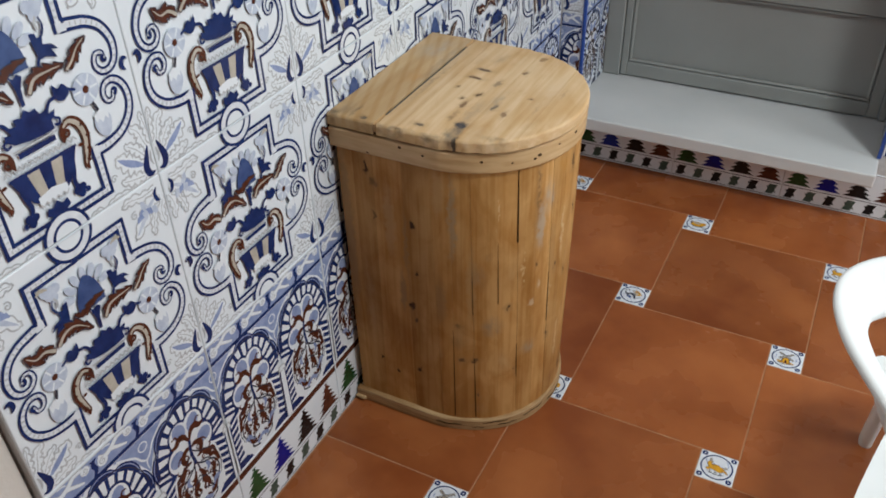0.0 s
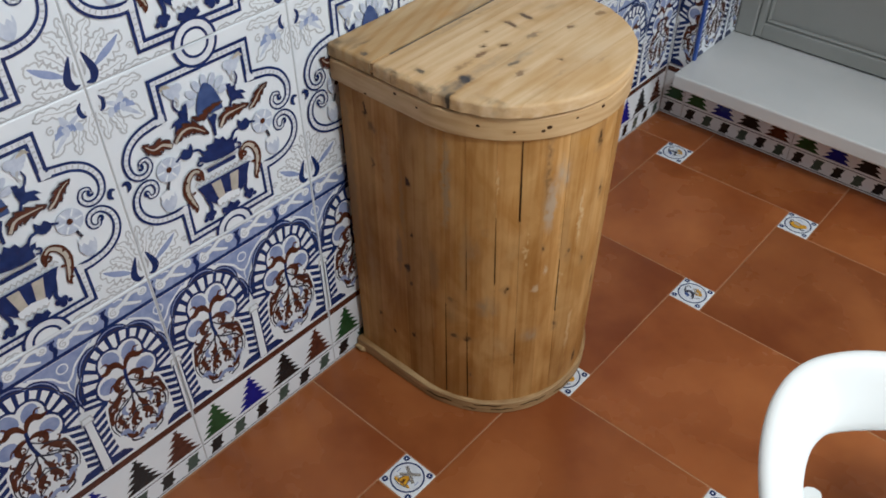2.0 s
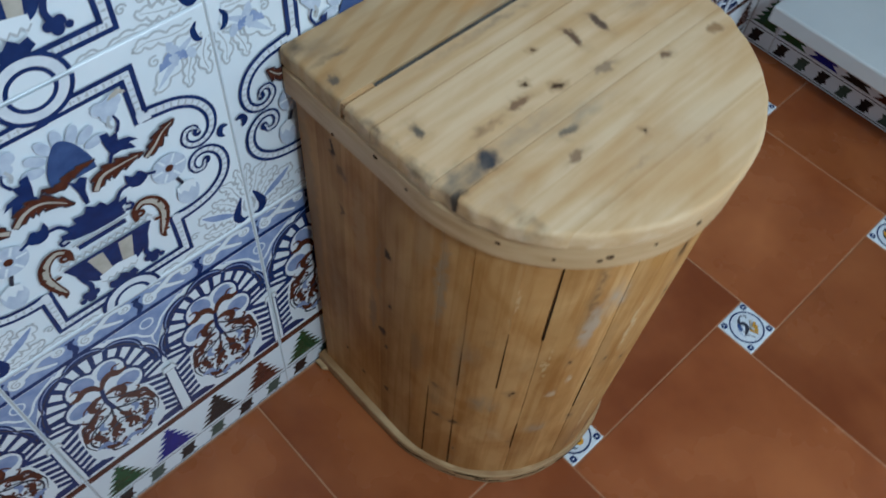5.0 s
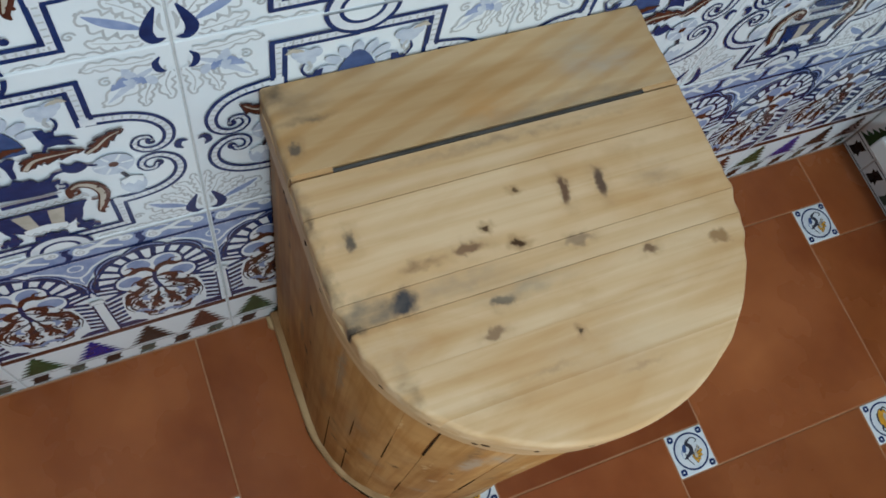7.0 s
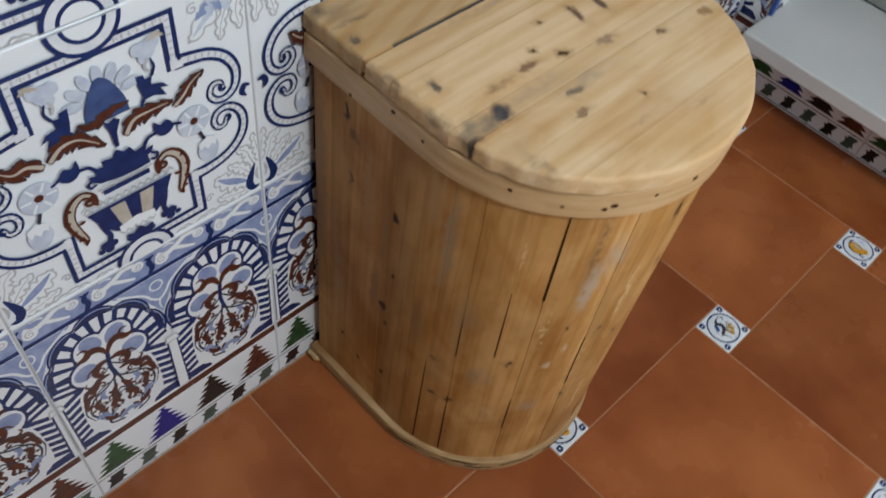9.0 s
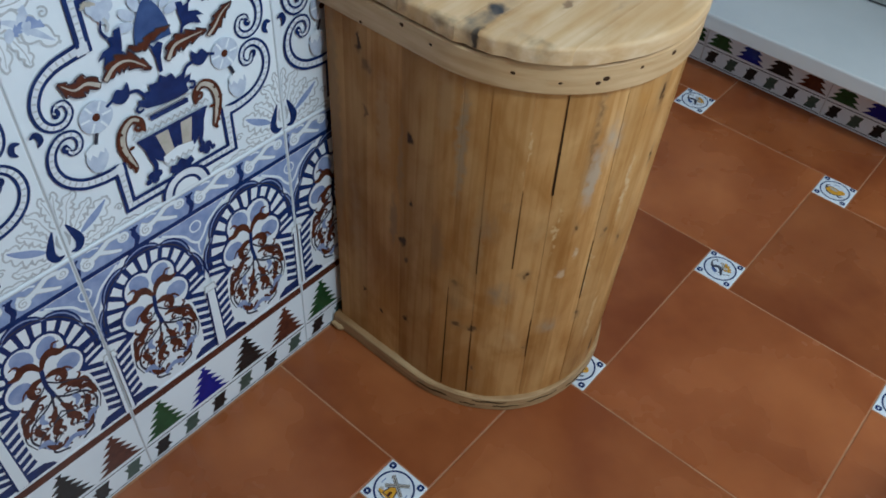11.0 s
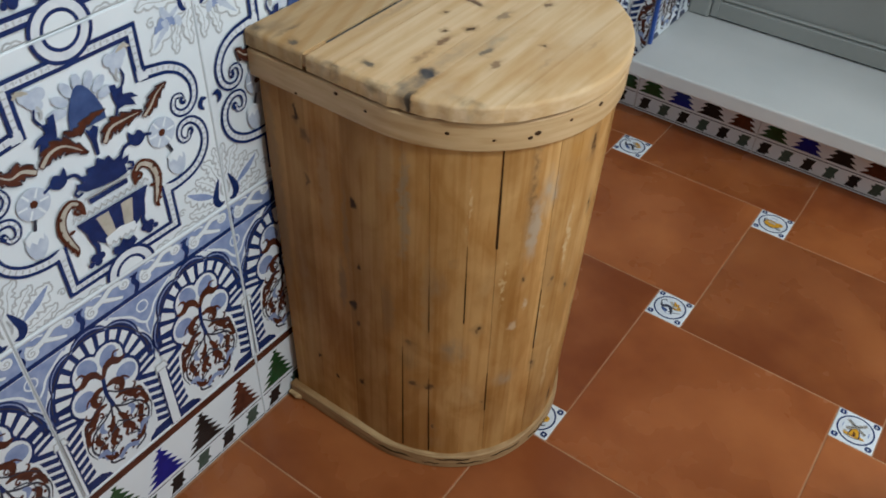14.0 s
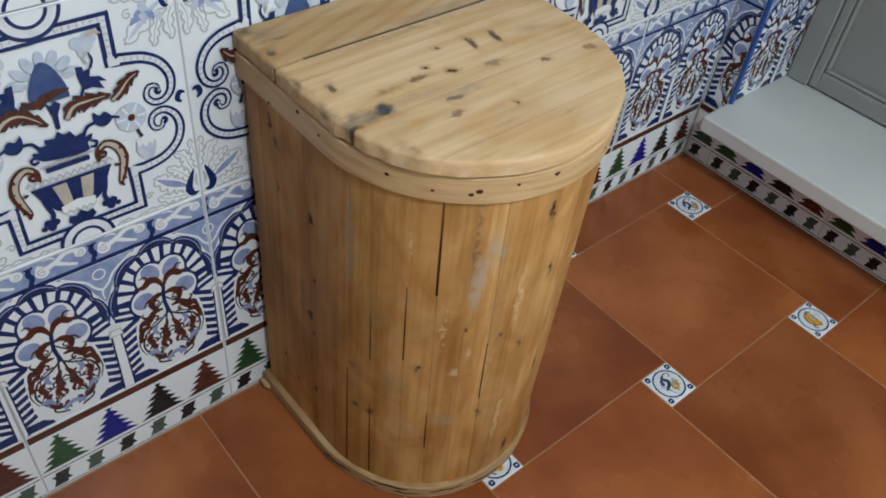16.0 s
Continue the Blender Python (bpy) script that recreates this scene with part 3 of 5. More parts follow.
class Art:
    """Flat glaze fields laid on a tile's face, in units of the tile's width."""

    def __init__(self, size, mats):
        self.bm, self.size, self.mats, self.count, self.mirrored, self.shift = bmesh.new(), size, mats, 0, False, None

    def place(self, p, h):
        u = 1 - p[0] if self.mirrored else p[0]
        v = self.shift(p[1]) if self.shift else p[1]
        return (h, u * self.size, v * self.size)

    def fill(self, pts, mat):
        self.count += 1
        h = 0.00025 + 7e-6 * self.count
        pts = [Vector((p[0], p[1])) for p in pts]
        area = sum(a.x * b.y - b.x * a.y for a, b in zip(pts, pts[1:] + pts[:1]))
        if (area < 0) != self.mirrored:
            pts = pts[::-1]
        vs = [self.bm.verts.new(self.place(p, h)) for p in pts]
        flat = [Vector((v.co.y, v.co.z, 0)) for v in vs]
        mi = self.mats.index(mat)
        for i, j, k in tessellate_polygon([flat]):
            if (flat[j] - flat[i]).cross(flat[k] - flat[i]).z < 0:
                j, k = k, j
            self.bm.faces.new((vs[i], vs[j], vs[k])).material_index = mi

    def line(self, pts, w0, mat, w1=None, mid=None, closed=False):
        """A ribbon along a line, w0 wide at its start, w1 at its end, mid in between."""
        self.count += 1
        h = 0.00025 + 7e-6 * self.count
        w1 = w0 if w1 is None else w1
        pts = [Vector((p[0], p[1])) for p in pts]
        n = len(pts)
        left, right = [], []
        for i, p in enumerate(pts):
            if closed:
                d0, d1 = (p - pts[i - 1]), (pts[(i + 1) % n] - p)
            else:
                d1 = pts[i + 1] - p if i < n - 1 else p - pts[i - 1]
                d0 = p - pts[i - 1] if i else d1
            if d0.length < 1e-9:
                d0 = d1
            if d1.length < 1e-9:
                d1 = d0
            d0, d1 = d0.normalized(), d1.normalized()
            t = (d0 + d1)
            t = t.normalized() if t.length > 1e-6 else d1
            nn = Vector((-t.y, t.x))
            k = 1 / max(0.45, nn.dot(Vector((-d1.y, d1.x))))
            f = i / max(1, n - 1)
            w = w0 + (w1 - w0) * f
            if mid is not None:
                w = (w0 * (1 - f) + w1 * f) * (1 - 4 * f * (1 - f)) + mid * 4 * f * (1 - f)
            left.append(p + nn * (w / 2 * k))
            right.append(p - nn * (w / 2 * k))
        lv = [self.bm.verts.new(self.place(p, h)) for p in left]
        rv = [self.bm.verts.new(self.place(p, h)) for p in right]
        mi = self.mats.index(mat)
        for i in range(n if closed else n - 1):
            j = (i + 1) % n
            q = (rv[i], rv[j], lv[j], lv[i])
            f = self.bm.faces.new(q[::-1] if self.mirrored else q)
            f.material_index = mi

    def band(self, pts, w0, w1=None):
        """The double navy line with a pale band between."""
        w1 = w0 if w1 is None else w1
        self.line(pts, w0, M_NAVY, w1)
        self.line(pts, w0 * 0.46, M_BAND, w1 * 0.32)
        if w0 < 0.04:
            return
        gap, pts = 0.0, [Vector((p[0], p[1])) for p in pts]
        for a, b in zip(pts, pts[1:]):          # small grey strokes across the pale band
            d = b - a
            at = 0.024 - gap
            while at < d.length:
                c, n = a + d * (at / d.length), Vector((-d.y, d.x)).normalized()
                self.line([c - n * w0 * 0.15, c + n * w0 * 0.15], 0.006, M_GREY)
                at += 0.024
            gap = (gap + d.length) % 0.024

    def leaf(self, ctrl, w, mat, vein=None, lobes=4):
        """A pointed leaf along a bent spine, its edges notched into lobes."""
        sp = curve(ctrl, 16)
        n = len(sp)
        lt, rt = [], []
        for i, p in enumerate(sp):
            f = i / (n - 1)
            t = (sp[min(i + 1, n - 1)] - sp[max(i - 1, 0)]).normalized()
            nn = Vector((-t.y, t.x))
            prof = math.sin(math.pi * min(1, f * 0.92 + 0.06)) ** 0.8
            saw = 0.50 + 0.50 * (1 - (f * lobes) % 1.0)
            lt.append(p + nn * w * 0.5 * prof * saw + t * 0.006 * (1 - saw))
            rt.append(p - nn * w * 0.5 * prof * (0.50 + 0.50 * (1 - (f * lobes + 0.5) % 1.0)))
        self.fill(lt + rt[::-1], mat)
        if mat is M_BROWN:
            self.line(lt[::2], 0.004, M_INK)
            self.line(rt[::2], 0.004, M_INK)
        if vein:
            self.line(sp[1:-4], w * 0.20, vein, 0.003)

    def done(self, height, u0=0.0, u1=1.0, v0=0.0, v1=None):
        """Cuts the art to a stretch of the tile, and adds the body under it; returns the mesh."""
        s_, bm = self.size, self.bm
        v1 = height / s_ if v1 is None else v1
        e = 0.0022
        for axis, lim, sign in ((1, u0 * s_ + e, -1), (1, u1 * s_ - e, 1), (2, v0 * s_ + e, -1), (2, v1 * s_ - e, 1)):
            co, no = [0, 0, 0], [0, 0, 0]
            co[axis], no[axis] = lim, sign
            bmesh.ops.bisect_plane(bm, geom=list(bm.verts) + list(bm.edges) + list(bm.faces), dist=1e-7, plane_co=co, plane_no=no, clear_outer=True)
        body = boxed(-0.0085, u0 * s_ + 0.0007, v0 * s_ + 0.0007, 0.0, u1 * s_ - 0.0007, v1 * s_ - 0.0007, bevel=0.0016, seg=2)
        tmp = bpy.data.meshes.new("tmp")
        body.to_mesh(tmp)
        body.free()
        bm.from_mesh(tmp)
        bpy.data.meshes.remove(tmp)
        me = bpy.data.meshes.new("tile")
        bm.to_mesh(me)
        bm.free()
        for m in self.mats:
            me.materials.append(m)
        return me


TILE_MATS = [M_WHITE, M_NAVY, M_LILAC, M_PALE, M_GREY, M_BEIGE, M_BROWN, M_GREEN, M_COBALT, M_BLACK, M_BAND, M_SLATE, M_YELLOW, M_INK, M_MOSS, M_PALER]


def both(a, draw):
    for a.mirrored in (False, True):
        draw()
    a.mirrored = False


def curl(cx, cy, r, turns, a0, n=26, shrink=0.12):
    """A spiral from the outside inwards."""
    out = []
    for i in range(n + 1):
        f = i / n
        ang = radians(a0 + 360 * turns * f)
        rr = r * (1 - (1 - shrink) * f)
        out.append(Vector((cx + rr * math.cos(ang), cy + rr * math.sin(ang))))
    return out


def plume(a, ctrl, w, lobes, heart=None):
    """A pale acanthus leaf in grey outline, its edges in round lobes, with a vein or a blue heart."""
    sp = curve(ctrl, 14)
    n = len(sp)
    lt, rt = [], []
    for i, p in enumerate(sp):
        f = i / (n - 1)
        t = (sp[min(i + 1, n - 1)] - sp[max(i - 1, 0)]).normalized()
        nn = Vector((-t.y, t.x))
        prof = w * 0.5 * (0.25 + 0.75 * math.sin(math.pi * (0.12 + 0.86 * f)) ** 0.8) * (1 if f < 0.97 else 0.2)
        lobe = 0.50 + 0.50 * abs(math.sin(math.pi * f * lobes))
        lt.append(p + nn * prof * lobe)
        rt.append(p - nn * prof * (0.50 + 0.50 * abs(math.sin(math.pi * (f * lobes + 0.4)))))
    ring = lt + rt[::-1]
    a.fill(ring, M_WHITE)
    a.line(ring, 0.0068, M_GREY)
    if heart:
        a.line(sp[4:-3], 0.004, heart, 0.003, mid=w * 0.30)
    else:
        a.line(sp[2:-3], 0.005, M_GREY, 0.003)


def vase_art():
    a = Art(W, TILE_MATS)
    a.shift = lambda v: v - 0.036 * (1 - v)      # the whole drawing sits low on its tile

    # pale scrolls in the corners, with drops and small flowers
    def corners():
        plume(a, [(0.978, 0.16), (0.958, 0.21), (0.945, 0.25), (0.905, 0.285)], 0.062, 4)
        plume(a, [(0.996, 0.18), (0.990, 0.25), (0.975, 0.32)], 0.046, 4)
        plume(a, [(0.955, 0.095), (0.905, 0.125), (0.855, 0.155), (0.805, 0.195)], 0.100, 5, M_LILAC)
        plume(a, [(0.955, 0.135), (0.915, 0.185), (0.865, 0.225)], 0.055, 4)
        plume(a, [(0.935, 0.062), (0.87, 0.072), (0.805, 0.092)], 0.058, 4)
        plume(a, [(0.90, 0.022), (0.83, 0.036), (0.76, 0.046), (0.70, 0.034)], 0.036, 5)
        plume(a, [(0.70, 0.030), (0.66, 0.045), (0.61, 0.030)], 0.026, 3)
        a.line(curve([(0.975, 0.175), (0.955, 0.125), (0.945, 0.085), (0.960, 0.055), (0.988, 0.055)], 6), 0.006, M_NAVY, 0.003, mid=0.034)
        a.line(curve([(0.985, 0.15), (0.978, 0.115), (0.985, 0.085)], 5), 0.005, M_GREY, 0.003, mid=0.012)
        plume(a, [(0.965, 0.925), (0.91, 0.895), (0.855, 0.845), (0.795, 0.790)], 0.080, 4, M_PALE)
        plume(a, [(0.985, 0.895), (0.962, 0.835), (0.972, 0.765)], 0.050, 3)
        plume(a, [(0.955, 0.955), (0.885, 0.950), (0.815, 0.965), (0.77, 0.955)], 0.050, 4)
        plume(a, [(0.93, 0.86), (0.905, 0.80), (0.90, 0.755)], 0.042, 3)
        for ang, rr, col in ((200, 0.034, M_LILAC), (95, 0.026, M_PALE), (320, 0.028, M_LILAC), (255, 0.022, M_PALE)):
            a.leaf([(0.880, 0.888), (0.880 + 0.7 * rr * math.cos(radians(ang)), 0.888 + 0.7 * rr * math.sin(radians(ang))), (0.880 + 1.9 * rr * math.cos(radians(ang + 12)), 0.888 + 1.9 * rr * math.sin(radians(ang + 12)))], 0.040, col, None, 2)
        a.fill(ellipse(0.930, 0.866, 0.014, 0.022, turn=20), M_PALE)
        a.line(curve([(0.962, 0.955), (0.948, 0.93), (0.955, 0.90), (0.972, 0.89)], 6), 0.004, M_NAVY, 0.003, mid=0.020)
        a.line(curl(0.82, 0.895, 0.020, 1.3, 60, 14), 0.006, M_GREY)
        a.line(curl(0.775, 0.125, 0.018, 1.3, 10, 14), 0.006, M_GREY)
    both(a, corners)

    # the double-lined frame with its four scrolls
    def frame_half():
        a.band(curve([(0.734, 0.746), (0.79, 0.738), (0.85, 0.724), (0.905, 0.688), (0.937, 0.628), (0.932, 0.568), (0.900, 0.535), (0.860, 0.536), (0.836, 0.567), (0.848, 0.602), (0.876, 0.601), (0.884, 0.578)], 5), 0.052, 0.020)
        a.band(curve([(0.734, 0.270), (0.80, 0.272), (0.87, 0.290), (0.925, 0.335), (0.947, 0.395), (0.935, 0.455), (0.895, 0.492), (0.852, 0.487), (0.836, 0.455), (0.848, 0.425), (0.874, 0.424), (0.884, 0.450)], 5), 0.052, 0.020)
        a.band([(0.50, 0.905), (0.733, 0.905), (0.733, 0.725)], 0.050)
        a.band([(0.733, 0.292), (0.733, 0.105), (0.50, 0.105)], 0.050)
        a.line([(0.733, 0.762), (0.733, 0.74), (0.762, 0.737)], 0.026, M_BAND)
        a.line([(0.733, 0.252), (0.733, 0.275), (0.762, 0.272)], 0.026, M_BAND)
        a.line(curl(0.885, 0.577, 0.016, 0.7, 100, 10), 0.014, M_NAVY)
        a.line(curl(0.885, 0.452, 0.016, 0.7, 260, 10), 0.014, M_NAVY)
        a.line(curve([(0.985, 0.54), (0.963, 0.545), (0.953, 0.520), (0.968, 0.500)], 5), 0.006, M_NAVY, 0.004, mid=0.022)
        for k in range(12):
            a.fill(ellipse(0.53 + k * 0.017, 0.905 if k % 2 else 0.909, 0.003, n=6), M_GREY)
            a.fill(ellipse(0.53 + k * 0.017, 0.105 if k % 2 else 0.101, 0.003, n=6), M_GREY)
    both(a, frame_half)
    low, a.shift = a.shift, None
    for cy, a0, a1 in ((1.0, 180, 360), (0.0, 0, 180)):
        a.line(ellipse(0.5, cy, 0.083, n=24, a0=a0, a1=a1), 0.056, M_NAVY)
        a.line(ellipse(0.5, cy, 0.083, n=24, a0=a0, a1=a1), 0.028, M_BAND)
        a.fill(ellipse(0.5, cy, 0.056, n=24, a0=a0, a1=a1), M_WHITE)

    a.shift = low
    # the pine-cone flower on top
    for k in range(7):
        ang = 12 + k * 26
        c, s_ = math.cos(radians(ang)), math.sin(radians(ang))
        a.fill(ellipse(0.5 + 0.092 * c, 0.735 + 0.088 * s_, 0.032, 0.017, turn=ang), M_PALE)
    a.fill(curve([(0.432, 0.665), (0.44, 0.73), (0.475, 0.80), (0.503, 0.815), (0.535, 0.785), (0.562, 0.72), (0.568, 0.665)], 6), M_SLATE)

    def fruit():
        for dx, dy, r in ((0, 0, 0.030), (-0.026, 0.010, 0.022), (0.020, 0.018, 0.024), (-0.008, -0.022, 0.022)):
            a.fill(ellipse(0.655 + dx, 0.835 + dy, r, n=12), M_PALE)
        a.leaf([(0.662, 0.86), (0.69, 0.872), (0.715, 0.862)], 0.022, M_BEIGE, lobes=2)
        a.line(curve([(0.65, 0.81), (0.64, 0.785), (0.648, 0.765)], 5), 0.010, M_GREY)
        # blue tulip with curled petals on its stem
        a.fill([(0.604, 0.764), (0.629, 0.760), (0.632, 0.742), (0.656, 0.747), (0.648, 0.716), (0.682, 0.707), (0.704, 0.682), (0.676, 0.690), (0.690, 0.656), (0.648, 0.674), (0.618, 0.672), (0.609, 0.714)], M_NAVY)
        a.line(curve([(0.655, 0.745), (0.668, 0.775), (0.660, 0.805)], 5), 0.011, M_NAVY, 0.006)
        a.line(curve([(0.618, 0.680), (0.606, 0.655), (0.604, 0.635)], 5), 0.012, M_NAVY, 0.008)
        # round flower, bell under it
        a.fill(ellipse(0.762, 0.507, 0.060, 0.058, n=20), M_PALE)
        for k in range(6):
            a.line([(0.762 + 0.022 * math.cos(k * 1.047), 0.507 + 0.022 * math.sin(k * 1.047)), (0.762 + 0.056 * math.cos(k * 1.047), 0.507 + 0.056 * math.sin(k * 1.047))], 0.008, M_WHITE)
        a.fill(ellipse(0.762, 0.507, 0.015, n=8), M_BROWN)
        a.line(curve([(0.775, 0.452), (0.785, 0.425), (0.792, 0.405)], 5), 0.012, M_INK)
        a.fill(curve([(0.765, 0.395), (0.758, 0.355), (0.778, 0.318), (0.805, 0.305), (0.828, 0.325), (0.838, 0.365), (0.83, 0.395)], 5), M_PALE)
        a.fill([(0.762, 0.40), (0.770, 0.370), (0.783, 0.382), (0.798, 0.362), (0.812, 0.382), (0.826, 0.365), (0.834, 0.40), (0.80, 0.418)], M_WHITE)
        # heart-shaped bud on its stalk
        a.fill(curve([(0.629, 0.578), (0.650, 0.556), (0.672, 0.566), (0.694, 0.532), (0.664, 0.508), (0.634, 0.520), (0.625, 0.552), (0.629, 0.578)], 3), M_NAVY)
        a.line(curve([(0.690, 0.538), (0.706, 0.530), (0.72, 0.525)], 5), 0.011, M_NAVY)
        a.line(curve([(0.632, 0.535), (0.60, 0.528), (0.580, 0.500), (0.570, 0.475)], 5), 0.013, M_NAVY)
        # handle
        hand = [(0.612, 0.366), (0.616, 0.412), (0.650, 0.434), (0.688, 0.408), (0.704, 0.355), (0.692, 0.296), (0.676, 0.250), (0.682, 0.226)]
        a.line(curve(hand, 6), 0.016, M_BROWN, 0.006, mid=0.038)
        a.line(curve([(x - 0.004, y) for x, y in hand[1:-1]], 6), 0.006, M_BEIGE, 0.004, mid=0.019)
        a.line(curl(0.630, 0.398, 0.022, 1.2, 110, 14), 0.011, M_BROWN)
        for hx, hy, ht in ((0.700, 0.402, 40), (0.714, 0.352, 0), (0.704, 0.302, -25), (0.690, 0.262, -30), (0.672, 0.330, 170)):
            a.fill(ellipse(hx, hy, 0.012, 0.007, n=8, turn=ht), M_BROWN)
        # foot
        a.line(curve([(0.618, 0.290), (0.610, 0.250), (0.600, 0.215), (0.608, 0.185)], 6), 0.018, M_NAVY)
        for fx, fy, fr in ((0.598, 0.176, 0.016), (0.626, 0.180, 0.017), (0.616, 0.158, 0.017), (0.645, 0.160, 0.012)):
            a.fill(ellipse(fx, fy, fr, n=10), M_NAVY)
    both(a, fruit)

    # brown leaves
    a.leaf([(0.285, 0.605), (0.24, 0.632), (0.195, 0.630), (0.150, 0.672)], 0.078, M_BROWN, M_BEIGE, 4)
    a.leaf([(0.300, 0.610), (0.345, 0.645), (0.40, 0.642), (0.470, 0.580)], 0.078, M_BROWN, M_BEIGE, 5)
    a.leaf([(0.405, 0.688), (0.45, 0.668), (0.50, 0.690), (0.570, 0.698)], 0.042, M_BROWN, None, 4)
    a.leaf([(0.535, 0.580), (0.57, 0.622), (0.63, 0.628), (0.705, 0.626)], 0.076, M_BROWN, M_BEIGE, 5)
    a.leaf([(0.705, 0.600), (0.74, 0.625), (0.775, 0.660), (0.822, 0.685)], 0.058, M_BROWN, M_BEIGE, 4)
    # bowl of blue leaves, collar, rims
    a.fill([(0.478, 0.668), (0.494, 0.652), (0.512, 0.664), (0.530, 0.650), (0.512, 0.610), (0.508, 0.555), (0.494, 0.555), (0.492, 0.610)], M_NAVY)
    a.fill([(0.421, 0.448), (0.392, 0.470), (0.393, 0.492), (0.418, 0.486), (0.416, 0.510), (0.446, 0.506), (0.443, 0.530), (0.479, 0.524), (0.493, 0.548), (0.514, 0.528), (0.536, 0.534), (0.550, 0.506), (0.579, 0.513), (0.582, 0.492), (0.611, 0.498), (0.602, 0.474), (0.586, 0.467), (0.589, 0.435), (0.539, 0.432), (0.479, 0.436)], M_NAVY)
    a.line(curve([(0.402, 0.475), (0.382, 0.465), (0.388, 0.448), (0.408, 0.452)], 5), 0.010, M_NAVY)
    a.line(curve([(0.598, 0.470), (0.618, 0.460), (0.612, 0.442), (0.592, 0.446)], 5), 0.010, M_NAVY)
    a.line([(0.405, 0.424), (0.595, 0.424)], 0.007, M_GREY)
    a.line([(0.420, 0.405), (0.580, 0.405)], 0.020, M_NAVY)
    a.line([(0.34 + 0.32 * k / 24, 0.362 + (0.012 if k % 2 else -0.004)) for k in range(25)], 0.006, M_GREY)
    # the striped vase
    a.fill(curve([(0.352, 0.340), (0.378, 0.285), (0.425, 0.218), (0.50, 0.206), (0.575, 0.218), (0.622, 0.285), (0.648, 0.340)], 6), M_NAVY)
    a.fill([(0.424, 0.332), (0.476, 0.332), (0.486, 0.215), (0.450, 0.218)], M_BEIGE)
    a.fill([(0.530, 0.332), (0.580, 0.332), (0.554, 0.216), (0.518, 0.214)], M_BEIGE)
    a.line([(0.350, 0.340), (0.650, 0.340)], 0.010, M_NAVY)
    a.fill([(0.435, 0.232)] + [(0.435 + 0.13 * k / 10, 0.205 - (0.014 if k % 2 else 0)) for k in range(11)] + [(0.565, 0.232), (0.50, 0.245)], M_WHITE)
    a.line([(0.435 + 0.13 * k / 10, 0.205 - (0.014 if k % 2 else 0)) for k in range(11)], 0.005, M_GREY)
    a.fill([(0.445, 0.150), (0.455, 0.178), (0.478, 0.170), (0.50, 0.190), (0.522, 0.170), (0.545, 0.178), (0.555, 0.150), (0.53, 0.135), (0.47, 0.135)], M_NAVY)
    return a


